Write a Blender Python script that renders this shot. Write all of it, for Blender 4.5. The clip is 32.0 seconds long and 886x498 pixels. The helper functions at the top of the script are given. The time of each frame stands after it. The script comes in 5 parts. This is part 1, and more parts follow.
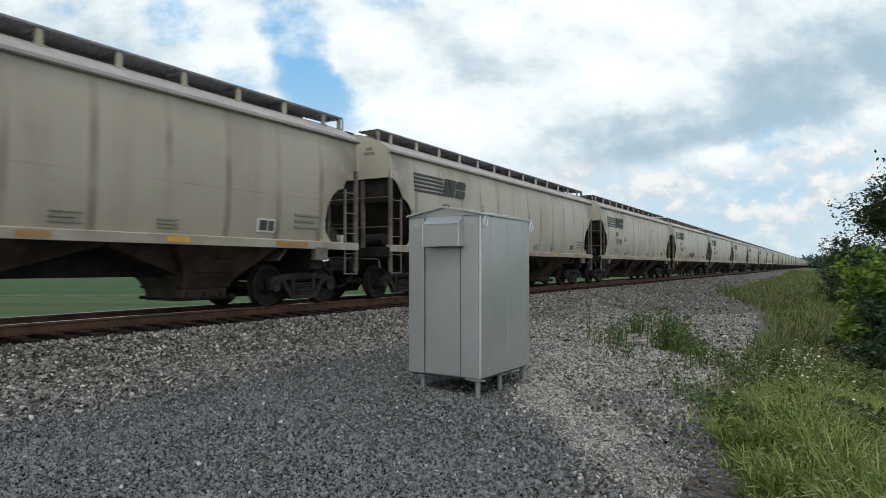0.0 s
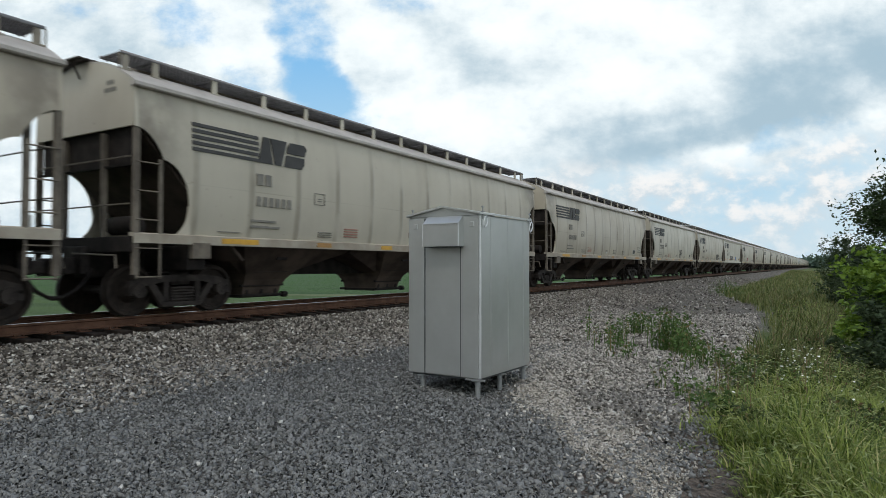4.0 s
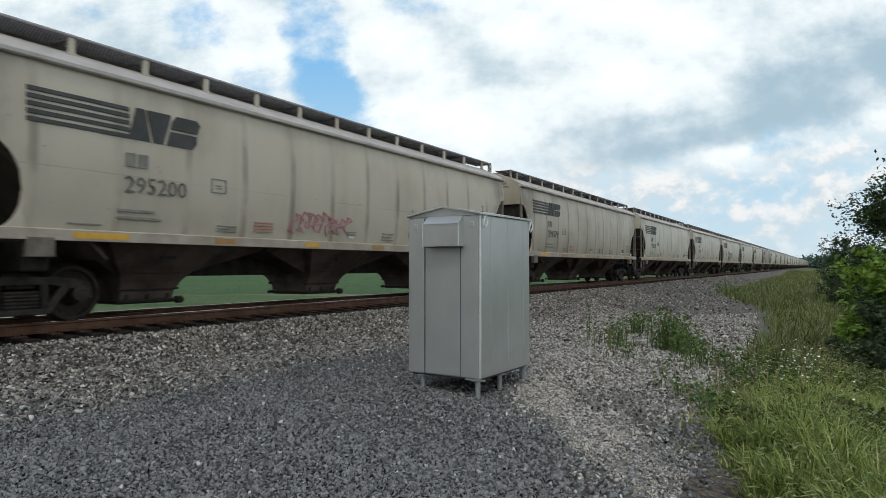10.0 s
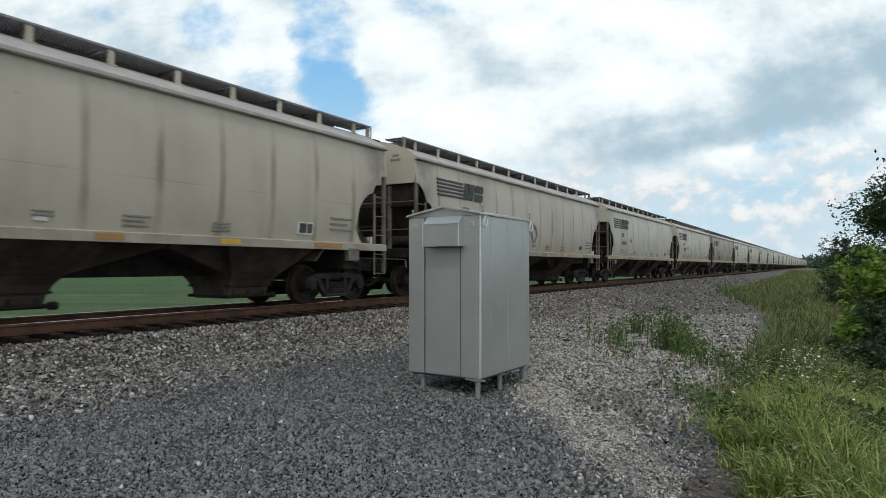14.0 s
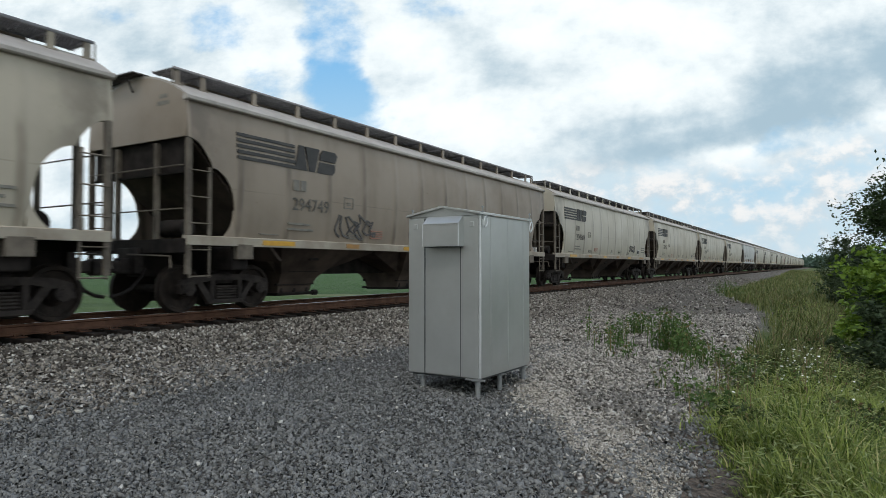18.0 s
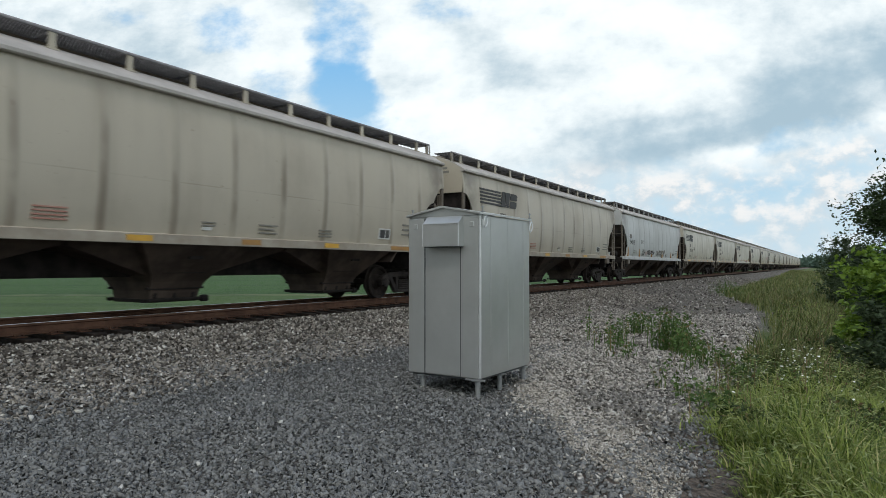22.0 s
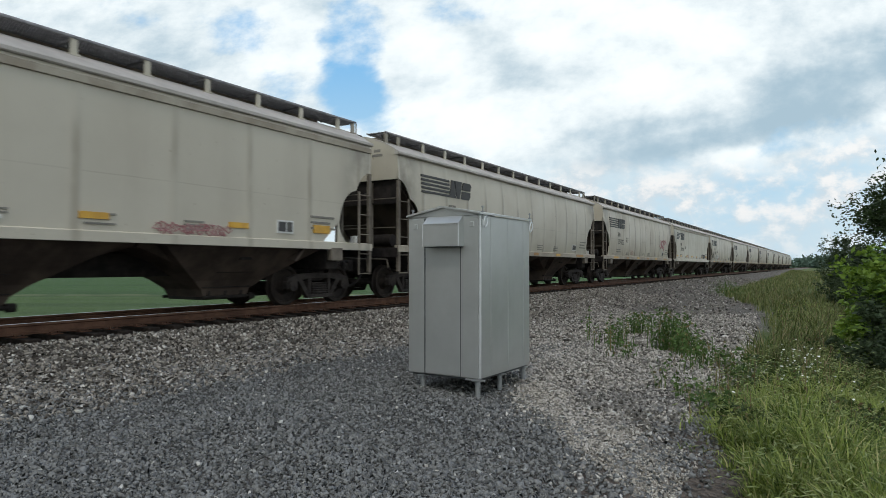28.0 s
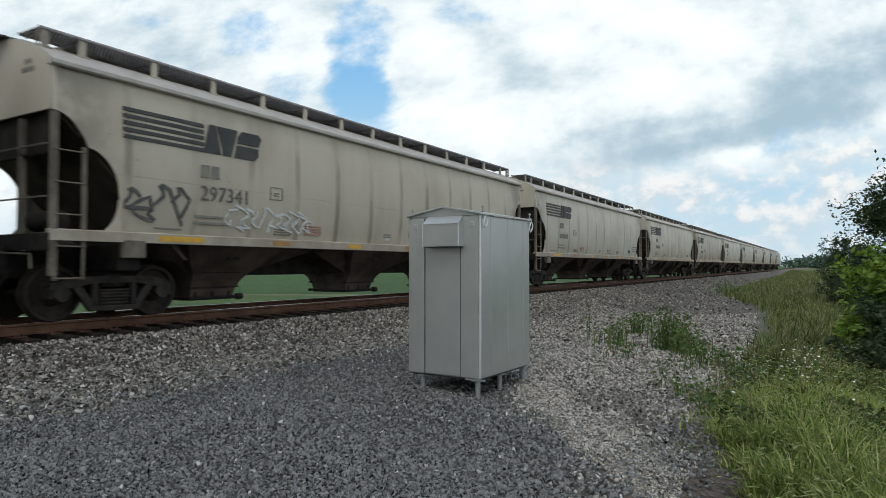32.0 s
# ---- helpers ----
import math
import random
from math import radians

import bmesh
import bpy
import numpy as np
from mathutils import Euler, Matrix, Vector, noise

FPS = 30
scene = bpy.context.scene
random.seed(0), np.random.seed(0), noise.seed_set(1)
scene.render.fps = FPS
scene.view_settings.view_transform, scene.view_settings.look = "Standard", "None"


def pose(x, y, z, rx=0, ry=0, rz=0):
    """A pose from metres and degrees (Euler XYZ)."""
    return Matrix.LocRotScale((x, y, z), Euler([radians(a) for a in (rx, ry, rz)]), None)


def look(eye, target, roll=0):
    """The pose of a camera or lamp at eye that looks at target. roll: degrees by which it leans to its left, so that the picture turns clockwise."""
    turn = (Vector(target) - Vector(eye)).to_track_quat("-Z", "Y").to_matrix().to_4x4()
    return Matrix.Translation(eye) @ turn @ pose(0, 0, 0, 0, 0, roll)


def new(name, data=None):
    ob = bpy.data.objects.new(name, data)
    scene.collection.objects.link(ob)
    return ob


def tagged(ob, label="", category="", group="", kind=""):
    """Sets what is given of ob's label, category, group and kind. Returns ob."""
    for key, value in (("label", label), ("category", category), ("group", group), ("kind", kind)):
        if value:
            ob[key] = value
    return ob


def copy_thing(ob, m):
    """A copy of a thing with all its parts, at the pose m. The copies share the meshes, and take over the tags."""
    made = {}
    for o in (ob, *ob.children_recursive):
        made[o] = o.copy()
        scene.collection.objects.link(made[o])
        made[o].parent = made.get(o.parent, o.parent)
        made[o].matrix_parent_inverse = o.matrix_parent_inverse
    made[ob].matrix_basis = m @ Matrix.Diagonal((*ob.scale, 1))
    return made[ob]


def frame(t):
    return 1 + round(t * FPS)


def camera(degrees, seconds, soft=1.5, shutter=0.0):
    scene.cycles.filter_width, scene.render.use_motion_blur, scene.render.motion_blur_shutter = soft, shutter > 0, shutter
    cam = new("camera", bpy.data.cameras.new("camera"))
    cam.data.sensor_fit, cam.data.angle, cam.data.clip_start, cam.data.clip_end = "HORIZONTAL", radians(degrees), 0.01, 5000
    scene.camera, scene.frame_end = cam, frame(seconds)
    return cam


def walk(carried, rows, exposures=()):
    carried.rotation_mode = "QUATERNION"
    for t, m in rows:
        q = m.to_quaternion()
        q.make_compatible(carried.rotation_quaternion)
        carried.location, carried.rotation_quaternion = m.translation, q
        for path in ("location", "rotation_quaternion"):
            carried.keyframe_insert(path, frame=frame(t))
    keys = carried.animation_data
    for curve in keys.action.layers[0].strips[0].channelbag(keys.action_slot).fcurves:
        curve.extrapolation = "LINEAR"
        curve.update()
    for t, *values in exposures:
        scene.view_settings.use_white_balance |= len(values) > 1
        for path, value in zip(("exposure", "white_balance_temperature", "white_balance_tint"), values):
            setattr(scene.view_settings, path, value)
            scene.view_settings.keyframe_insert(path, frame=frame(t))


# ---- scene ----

# ------------------------------------------------------------------ camera
# World: y runs along the track away from the viewer, x across it, z = 0 on the rail head.
TURN = math.atan(675 / 1120)          # the track lies this far right of the view axis
EYE = (0.0, 0.0, 0.90)
cam = camera(69.98, 32.0, soft=0.8, shutter=0.13)
HEADING = look(EYE, (-math.sin(TURN), math.cos(TURN), 0.90 + 30 / 1120))

# ------------------------------------------------------------------ light
SUN_ELEVATION, SUN_AZIMUTH = radians(60), radians(158)
world = bpy.data.worlds.new("sky")
scene.world = world
world.use_nodes = True
wn, wl = world.node_tree.nodes, world.node_tree.links
sky = wn.new("ShaderNodeTexSky")
sky.sky_type, sky.sun_disc = "NISHITA", False
sky.sun_elevation, sky.sun_rotation = SUN_ELEVATION, SUN_AZIMUTH
sky.air_density, sky.dust_density, sky.ozone_density = 1.0, 0.8, 0.8
wl.new(sky.outputs[0], wn["Background"].inputs[0])
wn["Background"].inputs[1].default_value = 0.15
sun = new("sun", bpy.data.lights.new("sun", "SUN"))
sun.data.energy, sun.data.angle, sun.data.color = 1.0, radians(14), (1.0, 0.94, 0.84)
sun.matrix_world = look((0, 0, 0), (-math.sin(SUN_AZIMUTH) * math.cos(SUN_ELEVATION), -math.cos(SUN_AZIMUTH) * math.cos(SUN_ELEVATION), -math.sin(SUN_ELEVATION)))
walk(cam, [(0.0, HEADING), (32.0, HEADING)], exposures=[(0.0, 0.0, 6450, 7.0), (32.0, 0.0, 6450, 7.0)])

# ------------------------------------------------------------------ node helpers


class Nodes:
    """A short way to write node trees."""

    def __init__(self, name):
        self.mat = bpy.data.materials.new(name)
        self.mat.use_nodes = True
        self.nt = self.mat.node_tree
        self.bsdf = self.nt.nodes["Principled BSDF"]
        self.out = self.nt.nodes["Material Output"]

    def node(self, kind, **sockets):
        return self.nt.nodes.new("ShaderNode" + kind)

    def put(self, socket, value):
        if hasattr(value, "is_output"):
            self.nt.links.new(value, socket)
        elif isinstance(value, (tuple, list)) and len(value) == 3 and socket.type == "RGBA":
            socket.default_value = (*value, 1)
        else:
            socket.default_value = value

    def math(self, op, a, b=0.0, c=0.0, clamp=False):
        n = self.nt.nodes.new("ShaderNodeMath")
        n.operation, n.use_clamp = op, clamp
        for s, v in zip(n.inputs, (a, b, c)):
            self.put(s, v)
        return n.outputs[0]

    def mix(self, f, a, b, blend="MIX"):
        n = self.nt.nodes.new("ShaderNodeMix")
        n.data_type, n.blend_type = "RGBA", blend
        self.put(n.inputs[0], f), self.put(n.inputs[6], a), self.put(n.inputs[7], b)
        return n.outputs[2]

    def ramp(self, f, lo, hi, a=0.0, b=1.0):
        n = self.nt.nodes.new("ShaderNodeMapRange")
        n.interpolation_type = "SMOOTHSTEP"
        for s, v in zip(n.inputs, (f, lo, hi, a, b)):
            self.put(s, v)
        return n.outputs[0]

    def coords(self, kind="Object"):
        return self.nt.nodes.new("ShaderNodeTexCoord").outputs[kind]

    def scaled(self, v, scale, shift=(0, 0, 0)):
        n = self.nt.nodes.new("ShaderNodeMapping")
        n.inputs["Scale"].default_value, n.inputs["Location"].default_value = scale, shift
        self.put(n.inputs["Vector"], v)
        return n.outputs[0]

    def noise(self, v, scale, detail=4.0, rough=0.55, out=0):
        n = self.nt.nodes.new("ShaderNodeTexNoise")
        n.inputs["Scale"].default_value, n.inputs["Detail"].default_value, n.inputs["Roughness"].default_value = scale, detail, rough
        self.put(n.inputs["Vector"], v)
        return n.outputs[out]

    def cells(self, v, scale, out="Color", feature="F1"):
        n = self.nt.nodes.new("ShaderNodeTexVoronoi")
        n.feature = feature
        n.inputs["Scale"].default_value = scale
        self.put(n.inputs["Vector"], v)
        return n.outputs[out]

    def split(self, v):
        n = self.nt.nodes.new("ShaderNodeSeparateXYZ")
        self.put(n.inputs[0], v)
        return n.outputs

    def join(self, x, y, z):
        n = self.nt.nodes.new("ShaderNodeCombineXYZ")
        for s, v in zip(n.inputs, (x, y, z)):
            self.put(s, v)
        return n.outputs[0]

    def dot(self, v, w):
        n = self.nt.nodes.new("ShaderNodeVectorMath")
        n.operation = "DOT_PRODUCT"
        self.put(n.inputs[0], v)
        n.inputs[1].default_value = w
        return n.outputs["Value"]

    def bump(self, height, strength=0.3, distance=0.02):
        n = self.nt.nodes.new("ShaderNodeBump")
        n.inputs["Strength"].default_value, n.inputs["Distance"].default_value = strength, distance
        self.put(n.inputs["Height"], height)
        self.put(self.bsdf.inputs["Normal"], n.outputs[0])

    def surface(self, colour, rough=0.6, metal=0.0, spec=0.5):
        self.put(self.bsdf.inputs["Base Color"], colour)
        self.put(self.bsdf.inputs["Roughness"], rough)
        self.put(self.bsdf.inputs["Metallic"], metal)
        self.put(self.bsdf.inputs["Specular IOR Level"], spec)
        return self.mat


def paint(name, base, dirt, grime=0.5, shift=0.0, seam_at=0.58, half_pitch=0.66):
    """Weathered rail-car paint: vertical dirt streaks, blotches and fine grain."""
    m = Nodes(name)
    p = m.scaled(m.coords(), (1, 1, 1), (0, shift, 0))
    streak = m.noise(m.scaled(p, (0.6, 1.3, 0.14)), 1.0, 4.0, 0.55)
    blotch = m.noise(p, 0.55, 4.0, 0.6)
    z = m.split(m.coords())[2]
    wob = m.math("MULTIPLY", m.math("SUBTRACT", m.noise(m.scaled(p, (0.2, 0.9, 0.9)), 1.0, 3.0), 0.5), 0.10)
    own_y = m.split(m.coords())[1]
    seam = m.math("PINGPONG", m.math("ADD", m.math("SUBTRACT", own_y, seam_at), m.math("MULTIPLY", wob, 0.7)), half_pitch)
    line = m.math("MULTIPLY", m.ramp(seam, 0.12, 0.02), m.ramp(m.noise(m.scaled(p, (0.5, 1.1, 0.75), (4, 1, 2)), 1.0, 3.0), 0.34, 0.58, 0.18, 1.0))
    line = m.math("MULTIPLY", line, m.ramp(m.math("ADD", z, m.math("MULTIPLY", blotch, 0.8)), 4.3, 3.3, 0.30, 1.0))
    weld = m.ramp(m.math("ABSOLUTE", m.math("SUBTRACT", z, m.math("ADD", 2.40, m.math("MULTIPLY", wob, 0.3)))), 0.016, 0.006)
    line = m.math("MAXIMUM", line, m.math("MULTIPLY", weld, m.ramp(blotch, 0.35, 0.6, 0.1, 0.45)))
    f = m.math("ADD", m.math("MULTIPLY", m.ramp(streak, 0.45, 0.78), 0.40 * grime), m.math("MULTIPLY", m.ramp(blotch, 0.4, 0.75), 0.45 * grime))
    f = m.math("ADD", f, m.math("MULTIPLY", line, 0.35 + 0.55 * grime), clamp=True)
    col = m.mix(f, base, dirt)
    far_out = m.math("ABSOLUTE", m.split(m.coords())[1])
    ends = m.math("MULTIPLY", m.math("MULTIPLY", m.ramp(far_out, 7.1, 8.4), m.ramp(far_out, 8.50, 8.46)), m.ramp(m.noise(p, 1.4, 4.0), 0.32, 0.62, 0.10, 0.62))
    col = m.mix(ends, col, (0.10, 0.078, 0.06))
    speck = m.ramp(m.noise(p, 9.0, 3.0), 0.68, 0.76)
    col = m.mix(m.math("MULTIPLY", speck, 0.35), col, (0.16, 0.09, 0.05))
    m.bump(m.noise(p, 1.7, 3.0), 0.12, 0.03)
    return m.surface(col, m.ramp(blotch, 0.3, 0.7, 0.33, 0.55))


def plain(name, a, b, scale=6.0, rough=0.7, metal=0.0, bump=0.2, depth=0.01, spec=0.5):
    m = Nodes(name)
    p = m.coords()
    n = m.noise(p, scale, 5.0, 0.6)
    fine = m.noise(p, scale * 9, 3.0, 0.6)
    f = m.math("ADD", m.math("MULTIPLY", m.ramp(n, 0.32, 0.68), 0.7), m.math("MULTIPLY", fine, 0.3))
    m.bump(fine, bump, depth)
    return m.surface(m.mix(f, a, b), rough, metal, spec)


TONES = [
    ("cream", paint("cream_car_paint", (0.495, 0.443, 0.353), (0.21, 0.172, 0.128), 0.55, 0.0), "weathered cream painted covered hopper freight car coupled in a train"),
    ("sand", paint("sand_car_paint", (0.43, 0.376, 0.292), (0.18, 0.145, 0.105), 0.7, 3.1), "dusty sand-coloured covered hopper freight car with brown streaks"),
    ("pale", paint("pale_car_paint", (0.515, 0.473, 0.386), (0.24, 0.21, 0.162), 0.5, 7.7), "pale grey-cream covered hopper freight car with light dirt streaks"),
    ("tan", paint("tan_car_paint", (0.31, 0.255, 0.20), (0.14, 0.11, 0.082), 0.8, 11.3), "heavily soiled tan-brown covered hopper freight car"),
    ("white", paint("white_car_paint", (0.50, 0.505, 0.49), (0.27, 0.265, 0.25), 0.5, 15.9), "light grey covered hopper freight car with worn paint"),
    ("clean", paint("clean_car_paint", (0.52, 0.48, 0.395), (0.29, 0.25, 0.19), 0.4, 21.0, 1.09, 0.87), "clean cream flat-sided covered hopper freight car with yellow marks"),
]
CREAM = TONES[0][1]
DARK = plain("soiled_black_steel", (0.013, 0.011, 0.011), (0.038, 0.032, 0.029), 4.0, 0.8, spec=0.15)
HOPPER = plain("brown_soiled_hopper_steel", (0.033, 0.025, 0.021), (0.108, 0.082, 0.066), 1.3, 0.8, spec=0.15)
TRUCKSTEEL = plain("dusty_cast_steel", (0.018, 0.015, 0.014), (0.058, 0.048, 0.043), 5.0, 0.8, spec=0.2)
WHEELSTEEL = plain("rusty_wheel_steel", (0.016, 0.013, 0.012), (0.045, 0.034, 0.028), 7.0, 0.75, spec=0.2)
GRATE = plain("galvanised_walkway_grating", (0.20, 0.195, 0.205), (0.33, 0.32, 0.335), 8.0, 0.7, 0.2)
LOGO = plain("faded_black_lettering_paint", (0.028, 0.028, 0.03), (0.06, 0.058, 0.056), 3.0, 0.6)
NUMERAL = plain("faded_numeral_paint", (0.055, 0.053, 0.05), (0.16, 0.15, 0.13), 5.0, 0.65)
STENCIL = plain("grey_stencil_paint", (0.16, 0.15, 0.135), (0.26, 0.245, 0.21), 6.0, 0.7)
REDSTENCIL = plain("red_stencil_paint", (0.36, 0.15, 0.11), (0.42, 0.25, 0.20), 6.0, 0.7)
YELLOW = plain("yellow_reflective_strip", (0.70, 0.40, 0.04), (0.50, 0.27, 0.04), 3.0, 0.4)
RUSTYELLOW = plain("faded_orange_strip", (0.42, 0.22, 0.05), (0.30, 0.16, 0.06), 3.0, 0.5)
WHITE = plain("white_placard_paint", (0.72, 0.72, 0.70), (0.58, 0.57, 0.54), 5.0, 0.5)
RAILRUST = plain("rusty_rail_steel", (0.06, 0.030, 0.019), (0.15, 0.078, 0.05), 3.0, 0.8, spec=0.2)
RAILHEAD = plain("shiny_rail_head", (0.42, 0.41, 0.40), (0.55, 0.54, 0.52), 6.0, 0.25, 0.95)
TIEWOOD = plain("creosoted_tie_wood", (0.014, 0.011, 0.009), (0.055, 0.042, 0.034), 5.0, 0.9, 0.0, 0.5, 0.02, spec=0.2)
GRIMEDSHADE = plain("grimy_cream_and_shade_paint", (0.075, 0.062, 0.05), (0.22, 0.19, 0.152), 2.2, 0.7, spec=0.3)
ROOFPAINT = plain("chalky_roof_paint", (0.36, 0.33, 0.30), (0.49, 0.455, 0.42), 1.8, 0.6)
SILLPAINT = plain("dusty_sill_paint", (0.27, 0.225, 0.175), (0.44, 0.40, 0.33), 1.5, 0.65, spec=0.3)
CABINET = plain("grey_painted_aluminium", (0.48, 0.49, 0.475), (0.60, 0.61, 0.60), 0.8, 0.34, 0.62, 0.04)
CABINETDARK = plain("dark_seam_gap", (0.05, 0.055, 0.055), (0.08, 0.085, 0.085), 6.0, 0.6)
GLINTMETAL = plain("bright_metal_and_edge_glint", (0.62, 0.63, 0.63), (0.72, 0.73, 0.73), 8.0, 0.35, 0.4)
GALV = plain("galvanised_pipe", (0.30, 0.31, 0.31), (0.42, 0.43, 0.43), 12.0, 0.45, 0.6)
SPRAY = plain("dark_sprayed_scrawl_paint", (0.05, 0.048, 0.05), (0.13, 0.12, 0.115), 5.0, 0.6)
SPRAYPALE = plain("pale_sprayed_scrawl_paint", (0.5, 0.5, 0.5), (0.62, 0.62, 0.61), 5.0, 0.6)
SPRAYBLUE = plain("blue_sprayed_scrawl_paint", (0.10, 0.20, 0.42), (0.2, 0.3, 0.5), 5.0, 0.6)
SPRAYRED = plain("red_sprayed_scrawl_paint", (0.34, 0.12, 0.13), (0.45, 0.25, 0.25), 5.0, 0.6)

# ------------------------------------------------------------------ mesh helpers


def box(bm, c, s, bevel=0.0):
    made = bmesh.ops.create_cube(bm, size=1.0, matrix=Matrix.Translation(c) @ Matrix.Diagonal((*s, 1)))["verts"]
    if bevel:
        edges = list({e for v in made for e in v.link_edges})
        bmesh.ops.bevel(bm, geom=edges, offset=bevel, segments=2, affect="EDGES", profile=0.5)


def tube(bm, a, b, r, n=8, r2=None):
    a, b = Vector(a), Vector(b)
    m = Matrix.Translation((a + b) / 2) @ (b - a).to_track_quat("Z", "Y").to_matrix().to_4x4()
    bmesh.ops.create_cone(bm, cap_ends=True, segments=n, radius1=r, radius2=r if r2 is None else r2, depth=(b - a).length, matrix=m)


def prism(bm, outline, lo, hi, axis="x"):
    """A closed outline (two coordinates a point) drawn out along an axis."""
    def at(p, w):
        return {"x": (w, p[0], p[1]), "y": (p[0], w, p[1]), "z": (p[0], p[1], w)}[axis]
    a = [bm.verts.new(at(p, lo)) for p in outline]
    b = [bm.verts.new(at(p, hi)) for p in outline]
    n = len(outline)
    bm.faces.new(a)
    bm.faces.new(b[::-1])
    for i in range(n):
        bm.faces.new((a[i], b[i], b[(i + 1) % n], a[(i + 1) % n]))
    bmesh.ops.recalc_face_normals(bm, faces=bm.faces)


def mesh_of(name, bm, material, smooth=False):
    me = bpy.data.meshes.new(name)
    bm.to_mesh(me)
    bm.free()
    me.materials.append(material)
    if smooth:
        me.shade_smooth()
        me.set_sharp_from_angle(angle=radians(35))
    return me


def part(name, bm, material, parent, label="", smooth=False):
    me = bm if isinstance(bm, bpy.types.Mesh) else mesh_of(name, bm, material, smooth)
    ob = new(name, me)
    ob.parent = parent
    if label:
        tagged(ob, label)
    return ob


def shell(bm, rows_out, rows_in):
    """A thick sheet from two equal grids of points, outer and inner, closed at the rim."""
    def grid(rows):
        return [[bm.verts.new(p) for p in r] for r in rows]
    a, b = grid(rows_out), grid(rows_in)
    nr, nc = len(a), len(a[0])
    for i in range(nr - 1):
        for j in range(nc - 1):
            bm.faces.new((a[i][j], a[i + 1][j], a[i + 1][j + 1], a[i][j + 1]))
            bm.faces.new((b[i][j], b[i][j + 1], b[i + 1][j + 1], b[i + 1][j]))
    for i in range(nr - 1):
        for j in (0, nc - 1):
            bm.faces.new((a[i][j], b[i][j], b[i + 1][j], a[i + 1][j]))
    for j in range(nc - 1):
        for i in (0, nr - 1):
            bm.faces.new((a[i][j], a[i][j + 1], b[i][j + 1], b[i][j]))
    bmesh.ops.recalc_face_normals(bm, faces=bm.faces)


def fast_mesh(name, verts, faces, material, smooth=False):
    """A mesh from arrays: verts (n, 3) and faces (m, 3 or 4)."""
    me = bpy.data.meshes.new(name)
    k = faces.shape[1]
    me.vertices.add(len(verts))
    me.vertices.foreach_set("co", verts.astype(np.float32).ravel())
    me.loops.add(faces.size)
    me.loops.foreach_set("vertex_index", faces.astype(np.int32).ravel())
    me.polygons.add(len(faces))
    me.polygons.foreach_set("loop_start", np.arange(0, faces.size, k, dtype=np.int32))
    me.update(calc_edges=True)
    me.materials.append(material)
    if smooth:
        me.shade_smooth()
    return me


GLYPHS = {}


def lettering(text, size):
    """A flat mesh of readable characters, 8 mm thick, lying in the y-z plane and facing +x."""
    if text not in GLYPHS:
        cu = bpy.data.curves.new("lettering", "FONT")
        cu.body, cu.size, cu.extrude, cu.resolution_u = text, size, 0.003, 2
        ob = bpy.data.objects.new("lettering", cu)
        me = bpy.data.meshes.new_from_object(ob)
        bpy.data.objects.remove(ob)
        me.transform(Matrix(((0, 0, 1, 0), (1, 0, 0, 0), (0, 1, 0, 0), (0, 0, 0, 1))))
        me.materials.clear()
        me.materials.append(NUMERAL)
        GLYPHS[text] = me
    return GLYPHS[text]


# ------------------------------------------------------------------ sky with drifting clouds
RIGHT = (math.cos(TURN), math.sin(TURN), 0.0)
AHEAD = (-math.sin(TURN), math.cos(TURN), 0.0)


